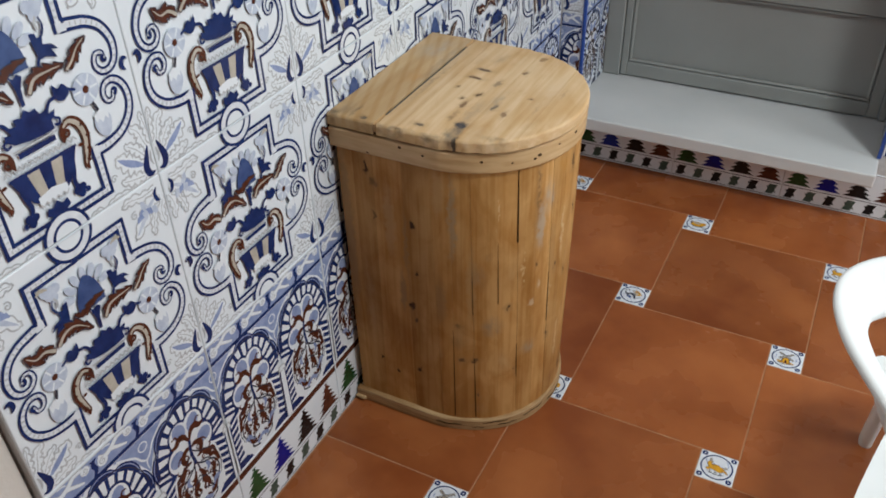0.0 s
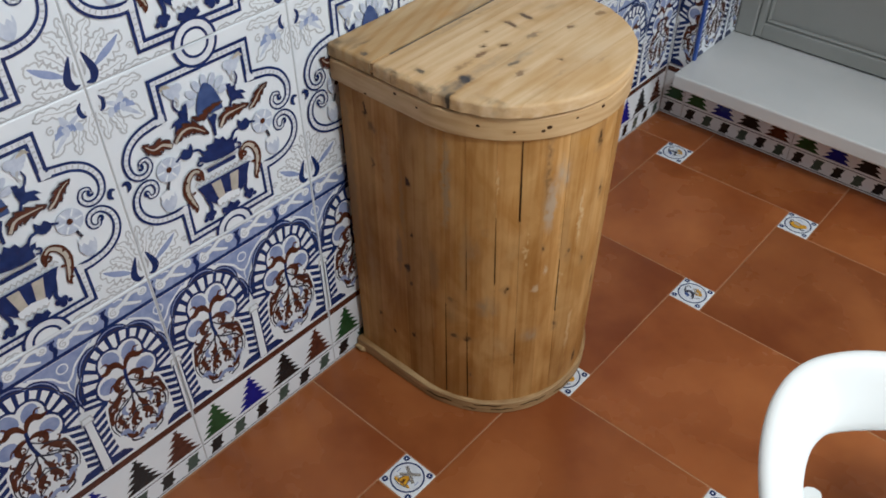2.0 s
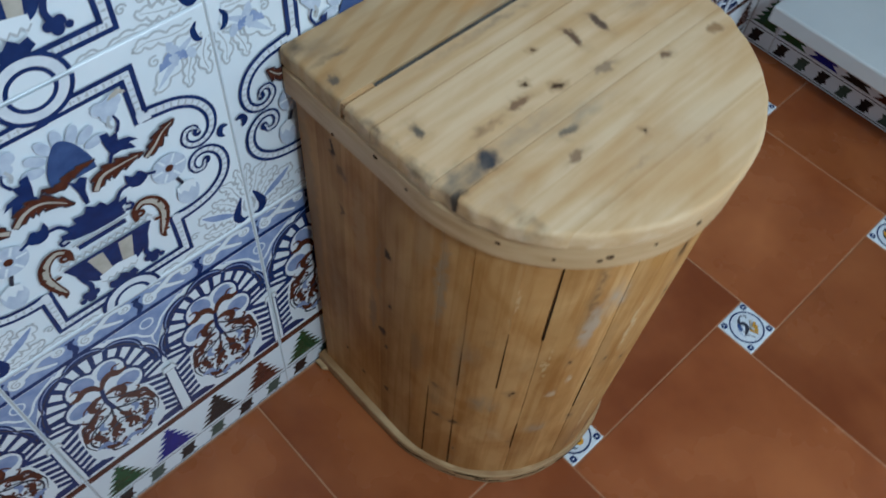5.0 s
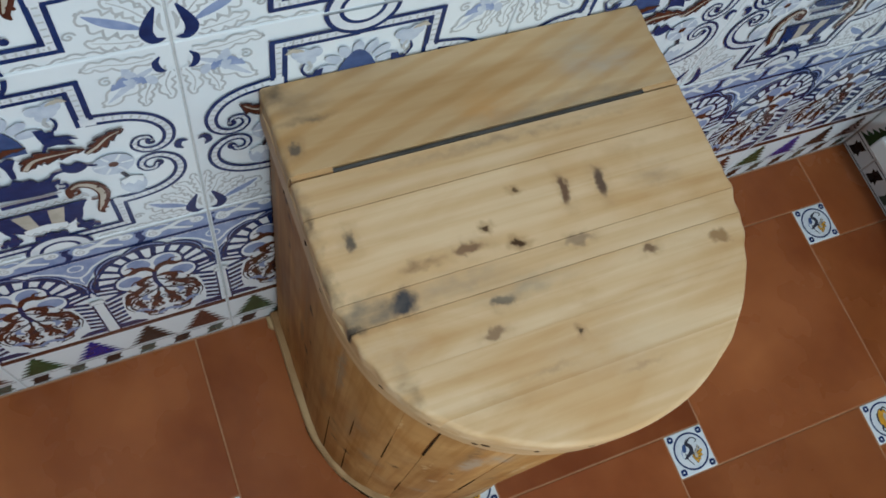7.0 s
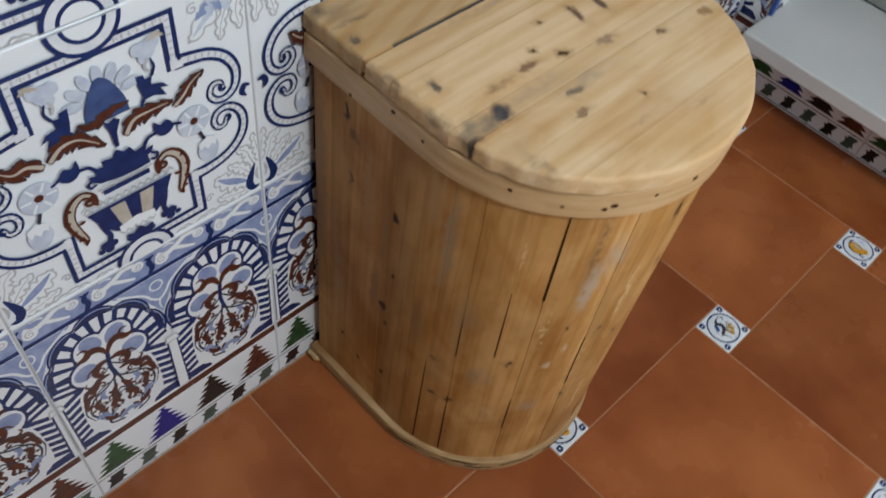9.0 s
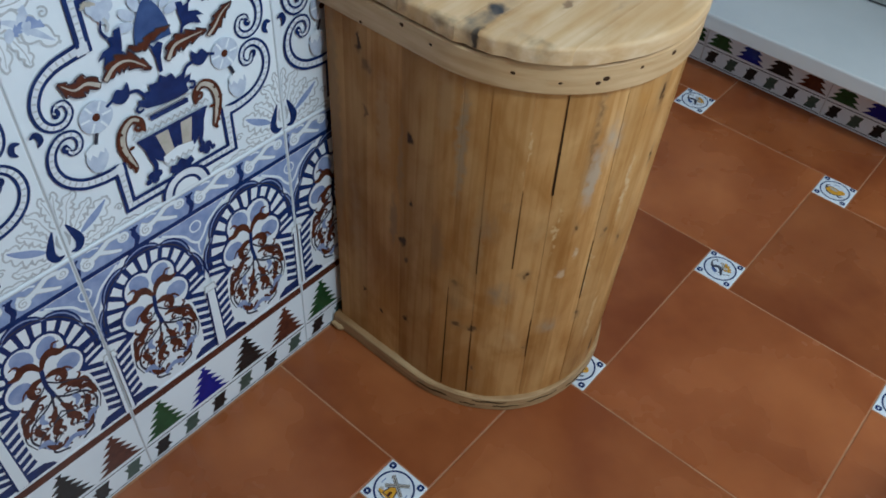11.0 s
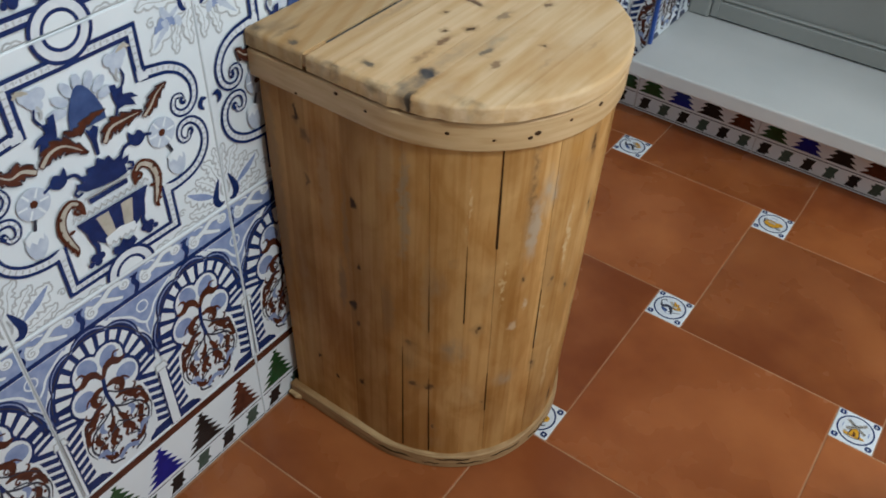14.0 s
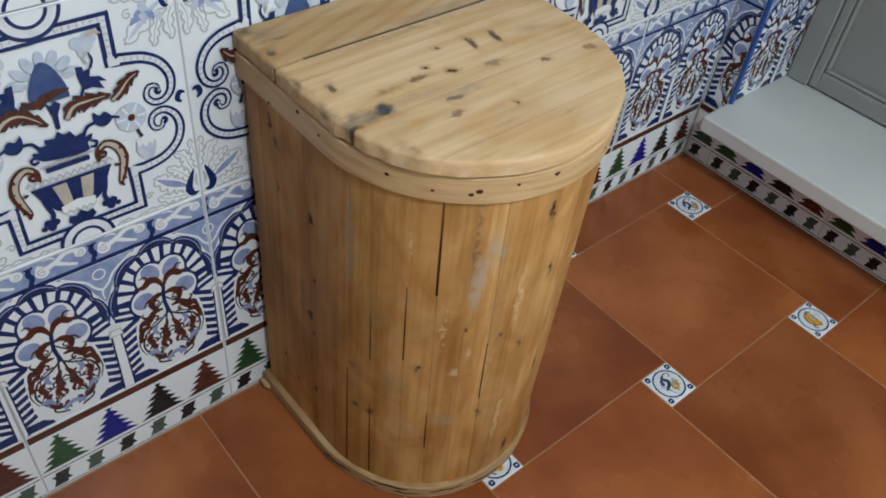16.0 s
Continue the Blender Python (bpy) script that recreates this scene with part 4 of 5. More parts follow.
def arch_art():
    a = Art(W, TILE_MATS)
    a.fill([(0, 0.845), (1, 0.845), (1, 0.955), (0, 0.955)], M_LILAC)
    for k in range(4):          # spandrel band: white scrolls in grey outline over blue, a navy mark between two
        u = 0.25 * k
        stem = curve([(u + 0.030, 0.925), (u + 0.062, 0.905), (u + 0.105, 0.918), (u + 0.150, 0.945), (u + 0.195, 0.940)], 5)
        twig = curve([(u + 0.100, 0.915), (u + 0.150, 0.885), (u + 0.185, 0.868)], 5)
        for w, m in ((0.032, M_GREY), (0.024, M_WHITE)):
            a.line(stem, w, m, w * 0.7)
            a.line(twig, w * 0.8, m, w * 0.4)
            a.fill(ellipse(u + 0.048, 0.893, 0.024 + w * 0.16, n=14), m)
            a.fill(ellipse(u + 0.205, 0.922, 0.020 + w * 0.16, n=14), m)
        a.line(curl(u + 0.048, 0.893, 0.021, 1.4, 60, 16), 0.005, M_GREY)
        a.line(curl(u + 0.205, 0.922, 0.017, 1.3, 200, 14), 0.005, M_GREY)
        a.line(curve([(u + 0.105, 0.940), (u + 0.085, 0.950), (u + 0.06, 0.948)], 4), 0.009, M_WHITE, 0.004)
        a.line(curve([(u - 0.010, 0.845), (u + 0.006, 0.880), (u - 0.003, 0.912), (u + 0.008, 0.940)], 5), 0.016, M_NAVY, 0.013, mid=0.024)
        a.line(curve([(u - 0.015, 0.938), (u + 0.006, 0.930), (u + 0.020, 0.940)], 4), 0.010, M_NAVY)
    a.line([(0, 0.838), (1, 0.838)], 0.024, M_NAVY)
    a.line([(0, 0.956), (1, 0.956)], 0.005, M_GREY)
    a.shift = lambda v: 0.012 + 1.237 * (v - 0.062)      # the arches stand tall under the band
    # field under the line
    a.fill([(0, 0.054), (1, 0.054), (1, 0.722), (0, 0.722)], M_WHITE)
    for c in (0.0, 0.5, 1.0):
        a.fill([(c - 0.17, 0.720), (c + 0.17, 0.720), (c + 0.07, 0.65), (c, 0.53), (c - 0.07, 0.65)], M_LILAC)
        a.line(curve([(c - 0.15, 0.712), (c - 0.062, 0.66), (c - 0.030, 0.62), (c, 0.60), (c + 0.030, 0.62), (c + 0.062, 0.66), (c + 0.15, 0.712)], 6), 0.010, M_WHITE)
        a.line(curve([(c, 0.60), (c - 0.004, 0.575), (c, 0.55)], 4), 0.010, M_WHITE, 0.004)
        a.line(ellipse(c, 0.672, 0.026, 0.022, n=14), 0.006, M_WHITE, closed=True)
    for c in (0.25, 0.75):
        # lobed navy extrados, then the voussoirs
        ext = []
        for i in range(41):
            ang = -14 + 208 * i / 40
            r = 0.212 + 0.022 * abs(math.sin(radians((ang + 14) * 180 / 208 * 5))) ** 0.7
            ext.append((c + r * math.cos(radians(ang)) * 1.085, 0.470 + r * math.sin(radians(ang)) * 1.12))
        a.fill(ext, M_NAVY)
        a.line([(c + (x - c) * 0.955, 0.470 + (y - 0.470) * 0.955) for x, y in ext], 0.005, M_LILAC)
        n = 13
        a.line([(c + 0.228 * math.cos(radians(-10 + 200 * k / 24)), 0.472 + 0.230 * math.sin(radians(-10 + 200 * k / 24))) for k in range(25)], 0.005, M_INK)
        for k in range(n):
            a0, a1 = -10 + 200 * (k + 0.22) / n, -10 + 200 * (k + 0.76) / n
            q = []
            for ang, r in ((a0, 0.140), (a0, 0.212), (a1 + 1, 0.212), (a1, 0.140)):
                q.append((c + r * math.cos(radians(ang)), 0.472 + r * math.sin(radians(ang)) * 1.03))
            a.fill(q, M_WHITE)
        # hatched flanks and base
        for side in (-1, 1):
            a.fill([(c + side * 0.10, 0.445), (c + side * 0.235, 0.445), (c + side * 0.235, 0.055), (c + side * 0.06, 0.055)], M_WHITE)
            for k in range(7):
                v = 0.130 + k * 0.040
                a.line([(c + side * 0.095, v + 0.040), (c + side * 0.224, v - 0.014)], 0.023, M_NAVY)
            for k in range(3):
                v = 0.412 + k * 0.034
                a.line([(c + side * 0.11, v - 0.022), (c + side * 0.240, v + 0.016)], 0.019, M_NAVY)
            a.fill([(c + side * 0.10, 0.055), (c + side * 0.235, 0.055), (c + side * 0.225, 0.105), (c + side * 0.12, 0.10)], M_NAVY)
        # scalloped inner flower
        for col, grow in ((M_NAVY, 0.012), (M_WHITE, 0.0)):
            for dx, dy, rx in ((-0.090, 0.455, 0.066), (-0.048, 0.562, 0.066), (0.048, 0.562, 0.066), (0.090, 0.455, 0.066), (0, 0.49, 0.08)):
                a.fill(ellipse(c + dx, dy, rx + grow, n=18), col)
        # the bulb below
        bulb = [(c, 0.43), (c + 0.085, 0.415), (c + 0.152, 0.36), (c + 0.168, 0.24), (c + 0.158, 0.12), (c + 0.09, 0.072), (c, 0.064), (c - 0.09, 0.072), (c - 0.158, 0.12), (c - 0.168, 0.24), (c - 0.152, 0.36), (c - 0.085, 0.415), (c, 0.43)]
        a.fill(curve(bulb, 5), M_WHITE)
        for dx, dy, t in ((-0.098, 0.462, 10), (-0.045, 0.580, -50), (0.050, 0.572, 50), (0.100, 0.462, -10)):
            a.fill(ellipse(c + dx, dy, 0.048, 0.038, turn=t, n=14), M_LILAC)
        for side in (-1, 1):
            def P(*pts):
                return curve([(c + side * x, y) for x, y in pts], 6)
            a.line(P((0.0, 0.495), (0.022, 0.535), (0.055, 0.548), (0.085, 0.530), (0.118, 0.535)), 0.010, M_BROWN, 0.004, mid=0.033)
            a.line(P((0.060, 0.548), (0.075, 0.575), (0.100, 0.572)), 0.014, M_BROWN, 0.005)
            a.line(P((0.0, 0.46), (0.035, 0.462), (0.065, 0.440), (0.060, 0.410), (0.035, 0.408)), 0.010, M_BROWN, 0.004, mid=0.032)
            a.line(P((0.052, 0.455), (0.085, 0.450), (0.105, 0.425)), 0.015, M_BROWN, 0.005)
            a.line(P((0.02, 0.385), (0.065, 0.385), (0.095, 0.352), (0.128, 0.352), (0.150, 0.305)), 0.008, M_BROWN, 0.004, mid=0.033)
            a.line(P((0.095, 0.365), (0.120, 0.385), (0.112, 0.402)), 0.015, M_BROWN, 0.005)
            a.line(P((0.105, 0.345), (0.100, 0.322), (0.122, 0.310)), 0.016, M_BROWN, 0.005)
            a.line(P((0.0, 0.36), (0.05, 0.325), (0.115, 0.295), (0.142, 0.23), (0.11, 0.16)), 0.010, M_INK)
            a.line(P((0.0, 0.40), (0.02, 0.30), (0.035, 0.22), (0.09, 0.12), (0.03, 0.085)), 0.010, M_INK)
            a.line(P((0.010, 0.315), (0.030, 0.275), (0.030, 0.235), (0.050, 0.205), (0.030, 0.170)), 0.010, M_BROWN, 0.004, mid=0.036)
            a.line(P((0.030, 0.265), (0.055, 0.262), (0.060, 0.240)), 0.016, M_BROWN, 0.005)
            a.line(P((0.030, 0.215), (0.012, 0.195), (0.020, 0.175)), 0.016, M_BROWN, 0.005)
            a.line(P((0.085, 0.285), (0.110, 0.260), (0.098, 0.225), (0.118, 0.205)), 0.008, M_BROWN, 0.003, mid=0.030)
            a.line(P((0.075, 0.215), (0.095, 0.195), (0.082, 0.165)), 0.007, M_BROWN, 0.003, mid=0.024)
            a.line(P((0.135, 0.185), (0.100, 0.180), (0.088, 0.150), (0.055, 0.150)), 0.012, M_LILAC, 0.006, mid=0.034)
            a.line(P((0.100, 0.150), (0.075, 0.125), (0.050, 0.115)), 0.018, M_LILAC, 0.006)
            a.line(P((0.062, 0.315), (0.078, 0.290), (0.060, 0.262)), 0.010, M_LILAC, 0.006, mid=0.022)
            a.line(P((0.020, 0.145), (0.035, 0.125), (0.015, 0.10)), 0.008, M_BROWN, 0.003, mid=0.022)
            for qx, qy, qr, q0 in ((0.060, 0.352, 0.016, 20), (0.122, 0.275, 0.013, 150), (0.062, 0.185, 0.014, 80), (0.100, 0.330, 0.012, 250), (0.018, 0.235, 0.012, 10)):
                a.line([Vector((c + side * (p.x - c), p.y)) for p in curl(c + qx, qy, qr, 1.0, q0, 10)], 0.009, M_BROWN)
            for pts in (((0.0, 0.44), (0.045, 0.40), (0.10, 0.375), (0.150, 0.325)), ((0.035, 0.345), (0.085, 0.325), (0.105, 0.285), (0.075, 0.235)), ((0.0, 0.28), (0.045, 0.245), (0.10, 0.225), (0.128, 0.19)), ((0.015, 0.19), (0.055, 0.165), (0.095, 0.135)), ((0.150, 0.30), (0.160, 0.24), (0.140, 0.18))):
                a.line(P(*pts), 0.008, M_INK, 0.004)
            a.line(P((0.115, 0.335), (0.142, 0.300), (0.150, 0.255)), 0.006, M_BROWN, 0.004, mid=0.026)
            a.line(P((0.045, 0.120), (0.080, 0.135), (0.105, 0.170)), 0.006, M_BROWN, 0.004, mid=0.024)
            for qx, qy in ((0.085, 0.365), (0.045, 0.285), (0.075, 0.245), (0.118, 0.325), (0.020, 0.20), (0.058, 0.14)):
                a.fill(ellipse(c + side * qx, qy, 0.011, 0.007, n=8, turn=40 * side), M_BROWN)
            a.fill(ellipse(c + side * 0.140, 0.27, 0.011, n=8), M_BROWN)
            a.fill(ellipse(c + side * 0.128, 0.235, 0.008, n=8), M_BROWN)
            a.line([Vector((c + side * (p.x - c), p.y)) for p in curl(c + 0.042, 0.425, 0.018, 1.0, 0, 12)], 0.007, M_BROWN)
        a.line(curve([(c, 0.50), (c - 0.008, 0.43), (c + 0.004, 0.36)], 5), 0.018, M_NAVY)
        a.line([(c - 0.03, 0.255), (c + 0.03, 0.255)], 0.007, M_INK)
        a.line(curve([(c - 0.05, 0.105), (c, 0.13), (c + 0.05, 0.105)], 5), 0.022, M_LILAC)
    # columns between the arches
    for c in (0.0, 0.5, 1.0):
        a.fill([(c - 0.030, 0.056), (c + 0.030, 0.056), (c + 0.026, 0.362), (c - 0.026, 0.362)], M_NAVY)
        a.fill([(c - 0.034, 0.356), (c + 0.034, 0.356), (c + 0.026, 0.392), (c - 0.026, 0.392)], M_GREY)
        a.fill([(c - 0.022, 0.06), (c + 0.022, 0.06), (c + 0.018, 0.356), (c - 0.018, 0.356)], M_WHITE)
        a.fill([(c - 0.029, 0.361), (c + 0.029, 0.361), (c + 0.020, 0.386), (c - 0.020, 0.386)], M_WHITE)
    a.line([(0, 0.038), (1, 0.038)], 0.004, M_GREY)
    return a


def border_art():
    a = Art(W, TILE_MATS)
    h = H0 / W
    a.line([(0, 0.452), (1, 0.452)], 0.048, M_BROWN)
    a.line([(0, 0.156), (1, 0.156)], 0.007, M_INK)
    a.line([(0, 0.022), (1, 0.022)], 0.007, M_INK)
    for k, mat in enumerate((M_GREEN, M_COBALT, M_BLACK, M_BROWN)):
        c = 0.125 + 0.25 * k
        right, n = [], 5
        for i in range(n):
            v0, v1 = 0.176 + 0.0438 * i, 0.176 + 0.0438 * (i + 1)
            w = 0.118 - 0.0185 * i
            right += [(w, v0 + 0.004), (max(w - 0.060 + 0.004 * i, 0.006), v1 - 0.003)]
        right += [(0.018, 0.410)]
        a.fill([(c + x, y) for x, y in right] + [(c - x, y) for x, y in right[::-1]], mat)
    for k in range(6):
        c = (k + 0.5) / 6
        m = M_BLACK if k % 2 == 0 else M_MOSS
        a.fill([(c - 0.050, 0.036), (c + 0.022, 0.036), (c + 0.022, 0.056), (c + 0.046, 0.056), (c + 0.030, 0.088), (c + 0.050, 0.138), (c - 0.024, 0.138), (c - 0.024, 0.116), (c - 0.046, 0.116), (c - 0.030, 0.086)], m)
    return a


def inset_art(kind):
    a = Art(SI, TILE_MATS)
    a.line(ellipse(0.5, 0.5, 0.405, n=28), 0.045, M_NAVY, closed=True)
    a.fill(ellipse(0.5, 0.5, 0.385, n=28), M_WHITE)
    for x, y in ((0.12, 0.12), (0.88, 0.12), (0.12, 0.88), (0.88, 0.88)):
        a.fill(ellipse(x, y, 0.085, n=4, turn=0), M_NAVY)
        for k in range(4):
            a.fill(ellipse(x + 0.045 * math.cos(k * 1.571 + 0.785), y + 0.045 * math.sin(k * 1.571 + 0.785), 0.042, n=7), M_NAVY)
        a.fill(ellipse(x, y, 0.024, n=6), M_WHITE)
    a.fill(ellipse(0.5, 0.5, 0.375, n=28), M_BAND)

    def bold(pts, w0, mat, w1=None, mid=None):
        """A stroke with a dark outline."""
        w0, w1, mid = w0 * 1.15 + 0.01, (w0 if w1 is None else w1) * 1.15 + 0.005, None if mid is None else mid * 1.2
        a.line(pts, w0 + 0.026, M_INK, w1 + 0.022, None if mid is None else mid + 0.026)
        a.line(pts, w0, mat, w1, mid)

    if kind == 0:           # a leaping deer over grass
        bold(curve([(0.30, 0.44), (0.45, 0.48), (0.60, 0.45), (0.70, 0.50)], 5), 0.05, M_YELLOW, 0.05, mid=0.17)
        bold(curve([(0.36, 0.48), (0.30, 0.58), (0.36, 0.68)], 5), 0.10, M_YELLOW, 0.05)
        bold(curve([(0.36, 0.64), (0.31, 0.72), (0.33, 0.77)], 4), 0.025, M_BEIGE, 0.015)
        bold(curve([(0.34, 0.44), (0.26, 0.38), (0.36, 0.35)], 4), 0.035, M_YELLOW, 0.02)
        bold(curve([(0.64, 0.46), (0.74, 0.42), (0.80, 0.36)], 4), 0.045, M_YELLOW, 0.02)
        bold(curve([(0.68, 0.50), (0.74, 0.56), (0.78, 0.54)], 4), 0.03, M_BEIGE, 0.015)
        for k in range(6):
            x = 0.34 + 0.065 * k
            a.line([(x, 0.24), (x + 0.02 * (-1) ** k, 0.33)], 0.026, M_INK, 0.014)
        a.line(curve([(0.28, 0.30), (0.5, 0.24), (0.72, 0.29)], 5), 0.018, M_INK)
        for x, y in ((0.22, 0.60), (0.76, 0.70)):
            a.line(curve([(x - 0.03, y + 0.09), (x, y), (x + 0.03, y - 0.09)], 4), 0.03, M_LILAC, 0.015)
        a.line(curve([(0.34, 0.62), (0.40, 0.60), (0.47, 0.53)], 4), 0.015, M_INK)
    elif kind == 1:         # a dark long-tailed bird beside a yellow plant
        a.line(curve([(0.24, 0.54), (0.31, 0.45), (0.40, 0.52), (0.50, 0.51), (0.57, 0.40), (0.62, 0.28)], 5), 0.05, M_INK, 0.03, mid=0.10)
        a.line(curve([(0.25, 0.52), (0.22, 0.63), (0.30, 0.73), (0.34, 0.66)], 5), 0.035, M_INK, 0.02)
        a.fill(ellipse(0.40, 0.36, 0.10, 0.055, turn=-20, n=12), M_SLATE)
        a.line(curve([(0.52, 0.34), (0.66, 0.36), (0.80, 0.44)], 4), 0.03, M_INK, 0.02)
        for x, y in ((0.44, 0.72), (0.54, 0.76), (0.64, 0.73), (0.72, 0.66), (0.78, 0.58)):
            bold(curve([(0.60, 0.50), ((0.60 + x) / 2 + 0.02, (0.50 + y) / 2), (x, y)], 4), 0.022, M_YELLOW if x > 0.5 else M_BEIGE, 0.04)
        a.fill(ellipse(0.62, 0.58, 0.06, 0.04, n=10), M_BEIGE)
        a.line(curve([(0.40, 0.30), (0.52, 0.25), (0.62, 0.27)], 4), 0.025, M_LILAC, 0.015)
    elif kind == 2:         # a windmill
        a.fill(ellipse(0.5, 0.31, 0.25, 0.055, n=16), M_YELLOW)
        a.fill([(0.36, 0.29), (0.64, 0.29), (0.59, 0.57), (0.50, 0.67), (0.41, 0.57)], M_INK)
        a.fill([(0.39, 0.31), (0.61, 0.31), (0.56, 0.56), (0.50, 0.64), (0.44, 0.56)], M_YELLOW)
        a.fill([(0.47, 0.31), (0.53, 0.31), (0.53, 0.42), (0.47, 0.42)], M_BROWN)
        for p, q in (((0.28, 0.72), (0.72, 0.46)), ((0.30, 0.44), (0.70, 0.76))):
            bold([p, q], 0.045, M_BEIGE)
            a.line([p, q], 0.018, M_INK)
        a.line(curve([(0.28, 0.27), (0.48, 0.23), (0.72, 0.30)], 4), 0.028, M_INK, 0.018)
        a.fill(ellipse(0.30, 0.36, 0.05, 0.035, n=8), M_BEIGE)
        for x in (0.21, 0.79):
            a.line([(x, 0.44), (x, 0.58)], 0.025, M_LILAC)
    else:                   # a crouching yellow lion
        a.fill(ellipse(0.47, 0.46, 0.255, 0.165, turn=-8, n=18), M_INK)
        a.fill(ellipse(0.47, 0.46, 0.23, 0.14, turn=-8, n=18), M_YELLOW)
        a.fill(ellipse(0.68, 0.52, 0.11, 0.10, n=12), M_YELLOW)
        a.fill(ellipse(0.46, 0.52, 0.12, 0.05, turn=-8, n=12), M_BEIGE)
        a.line(curve([(0.28, 0.48), (0.22, 0.58), (0.30, 0.66)], 4), 0.05, M_INK, 0.025)
        a.line(curve([(0.60, 0.36), (0.70, 0.30), (0.78, 0.36)], 4), 0.06, M_INK, 0.03)
        a.line(curve([(0.30, 0.34), (0.45, 0.29), (0.58, 0.30)], 4), 0.035, M_INK, 0.02)
        a.line(curve([(0.40, 0.72), (0.48, 0.76), (0.56, 0.73)], 4), 0.035, M_LILAC, 0.02)
        a.fill(ellipse(0.71, 0.54, 0.02, n=6), M_INK)
    return a


# ---- wooden bin ----
BX, BY, BR = 0.175, 0.235, 0.1775


def dee(r, x0, n=48, cx=BX, cy=BY, rough=0.0):
    pts = [(x0, cy + r), (x0, cy - r)]
    for i in range(n + 1):
        a = -math.pi / 2 + math.pi * i / n
        q = r + rough * noise.noise((6 * math.cos(a), 6 * math.sin(a), 1.7))
        pts.append((cx + q * math.cos(a), cy + q * math.sin(a)))
    return pts


def stave(place0, place1, x_out, n=4, rows=9):
    """A plank between two joints of the body, each a place at every height; its face is dressed a little unevenly."""
    bm_ = bmesh.new()
    rings = []
    for k in range(rows + 1):
        z = 0.006 + 0.582 * k / rows
        outer = [place0(z, x_out + (0.0004 if 0 < i < n else 0.0), place1, i / n) for i in range(n + 1)]
        inner = [place0(z, -0.016, place1, 1.0), place0(z, -0.016, place1, 0.0)]
        rings.append([bm_.verts.new(v) for v in outer + inner])
    bm_.faces.new(rings[0][::-1])
    bm_.faces.new(rings[-1])
    m = len(rings[0])
    for lo, hi in zip(rings, rings[1:]):
        for i in range(m):
            j = (i + 1) % m
            bm_.faces.new((lo[i], lo[j], hi[j], hi[i]))
    bmesh.ops.recalc_face_normals(bm_, faces=bm_.faces)
    return bm_


def round_joint(top, foot, gap=0.0):
    """A joint of the round side, by its angle at the rim and at the foot."""
    def angle(z):
        return foot + (top - foot) * min(1.0, max(0.0, (z - 0.02) / 0.55)) + gap

    def place(z, out, other, f_):
        a = angle(z) + (other.angle(z) - angle(z)) * f_ if other else angle(z)
        return on_body(a, z, out)
    place.angle = angle
    return place


def flat_joint(top, foot, side, gap=0.0):
    """A joint of a flat cheek, by its distance from the wall."""
    def across(z):
        return foot + (top - foot) * z / 0.58 + gap

    def place(z, out, other, f_):
        return on_flat(across(z) + (other.across(z) - across(z)) * f_, z, out, side)
    place.across = across
    return place


bin_ = tagged(new("wooden_bin"), "D-shaped pine bin of vertical staves with a hinged plank lid", "bin")
core = prism(bmesh.new(), dee(0.150, 0.012, cx=0.169), 0.004, 0.586)
smooth(part("liner", core, M_DARK, bin_))
rnd = random.Random(5)
for side in (-1, 1):
    joints = [(0.012, 0.012), (0.040, 0.034), (0.077, 0.066), (0.127, 0.130)]
    for k, (a, b) in enumerate(zip(joints, joints[1:])):
        smooth(part("stave", stave(flat_joint(*a, side, 0.00008), flat_joint(*b, side, -0.00008), rnd.uniform(-0.0006, 0.0006)), M_CHEEK, bin_), 30)

    # the last plank of the cheek turns into the round side
    def end_place(z, out, other, f_, side=side):
        x0 = flat_joint(0.127, 0.130, side, 0.00008).across(z)
        c = on_body(90 * side, z)[0]
        a1 = (90.0 + (84.0 - 90.0) * max(0.0, 1 - z / 0.57)) * side - side * 0.03
        if f_ <= 0.75:
            return on_flat(x0 + (c - x0) * f_ / 0.75, z, out, side)
        return on_body(90 * side + (a1 - 90 * side) * (f_ - 0.75) / 0.25, z, out)
    smooth(part("stave", stave(end_place, None, rnd.uniform(-0.0005, 0.0005)), M_CHEEK, bin_), 30)
ROUND = [(-90, -84), (-78.5, -76.4), (-68.5, -63.5), (-54.6, -49.5), (-43.8, -37.5), (-32.5, -26), (-22, -15), (-11.5, -5), (0, 6), (12, 17), (24, 28), (36, 39), (48, 50), (60, 61.5), (75, 74), (90, 84)]
for k, (a, b) in enumerate(zip(ROUND, ROUND[1:])):
    smooth(part("stave", stave(round_joint(*a, 0.03), round_joint(*b, -0.03), rnd.uniform(-0.0006, 0.0006)), M_STAVE, bin_), 30)


def strip_on(path, widths, across, lift=0.0004):
    """A thin sliver along a few places of a surface, as wide at each as told."""
    bm_ = bmesh.new()
    rows = []
    for p, w in zip(path, widths):
        d = Vector(across(w))
        n = Vector((p[0] - 0.165, p[1] - 0.235, 0)).normalized()
        rows.append([bm_.verts.new(Vector(p) + q) for q in (-d / 2 + n * lift, d / 2 + n * lift, d / 2 - n * 0.003, -d / 2 - n * 0.003)])
    for a, b in zip(rows, rows[1:]):
        for i in range(4):
            j = (i + 1) % 4
            bm_.faces.new((a[i], a[j], b[j], b[i]))
    bm_.faces.new(rows[0][::-1])
    bm_.faces.new(rows[-1])
    bmesh.ops.recalc_face_normals(bm_, faces=bm_.faces)
    return bm_


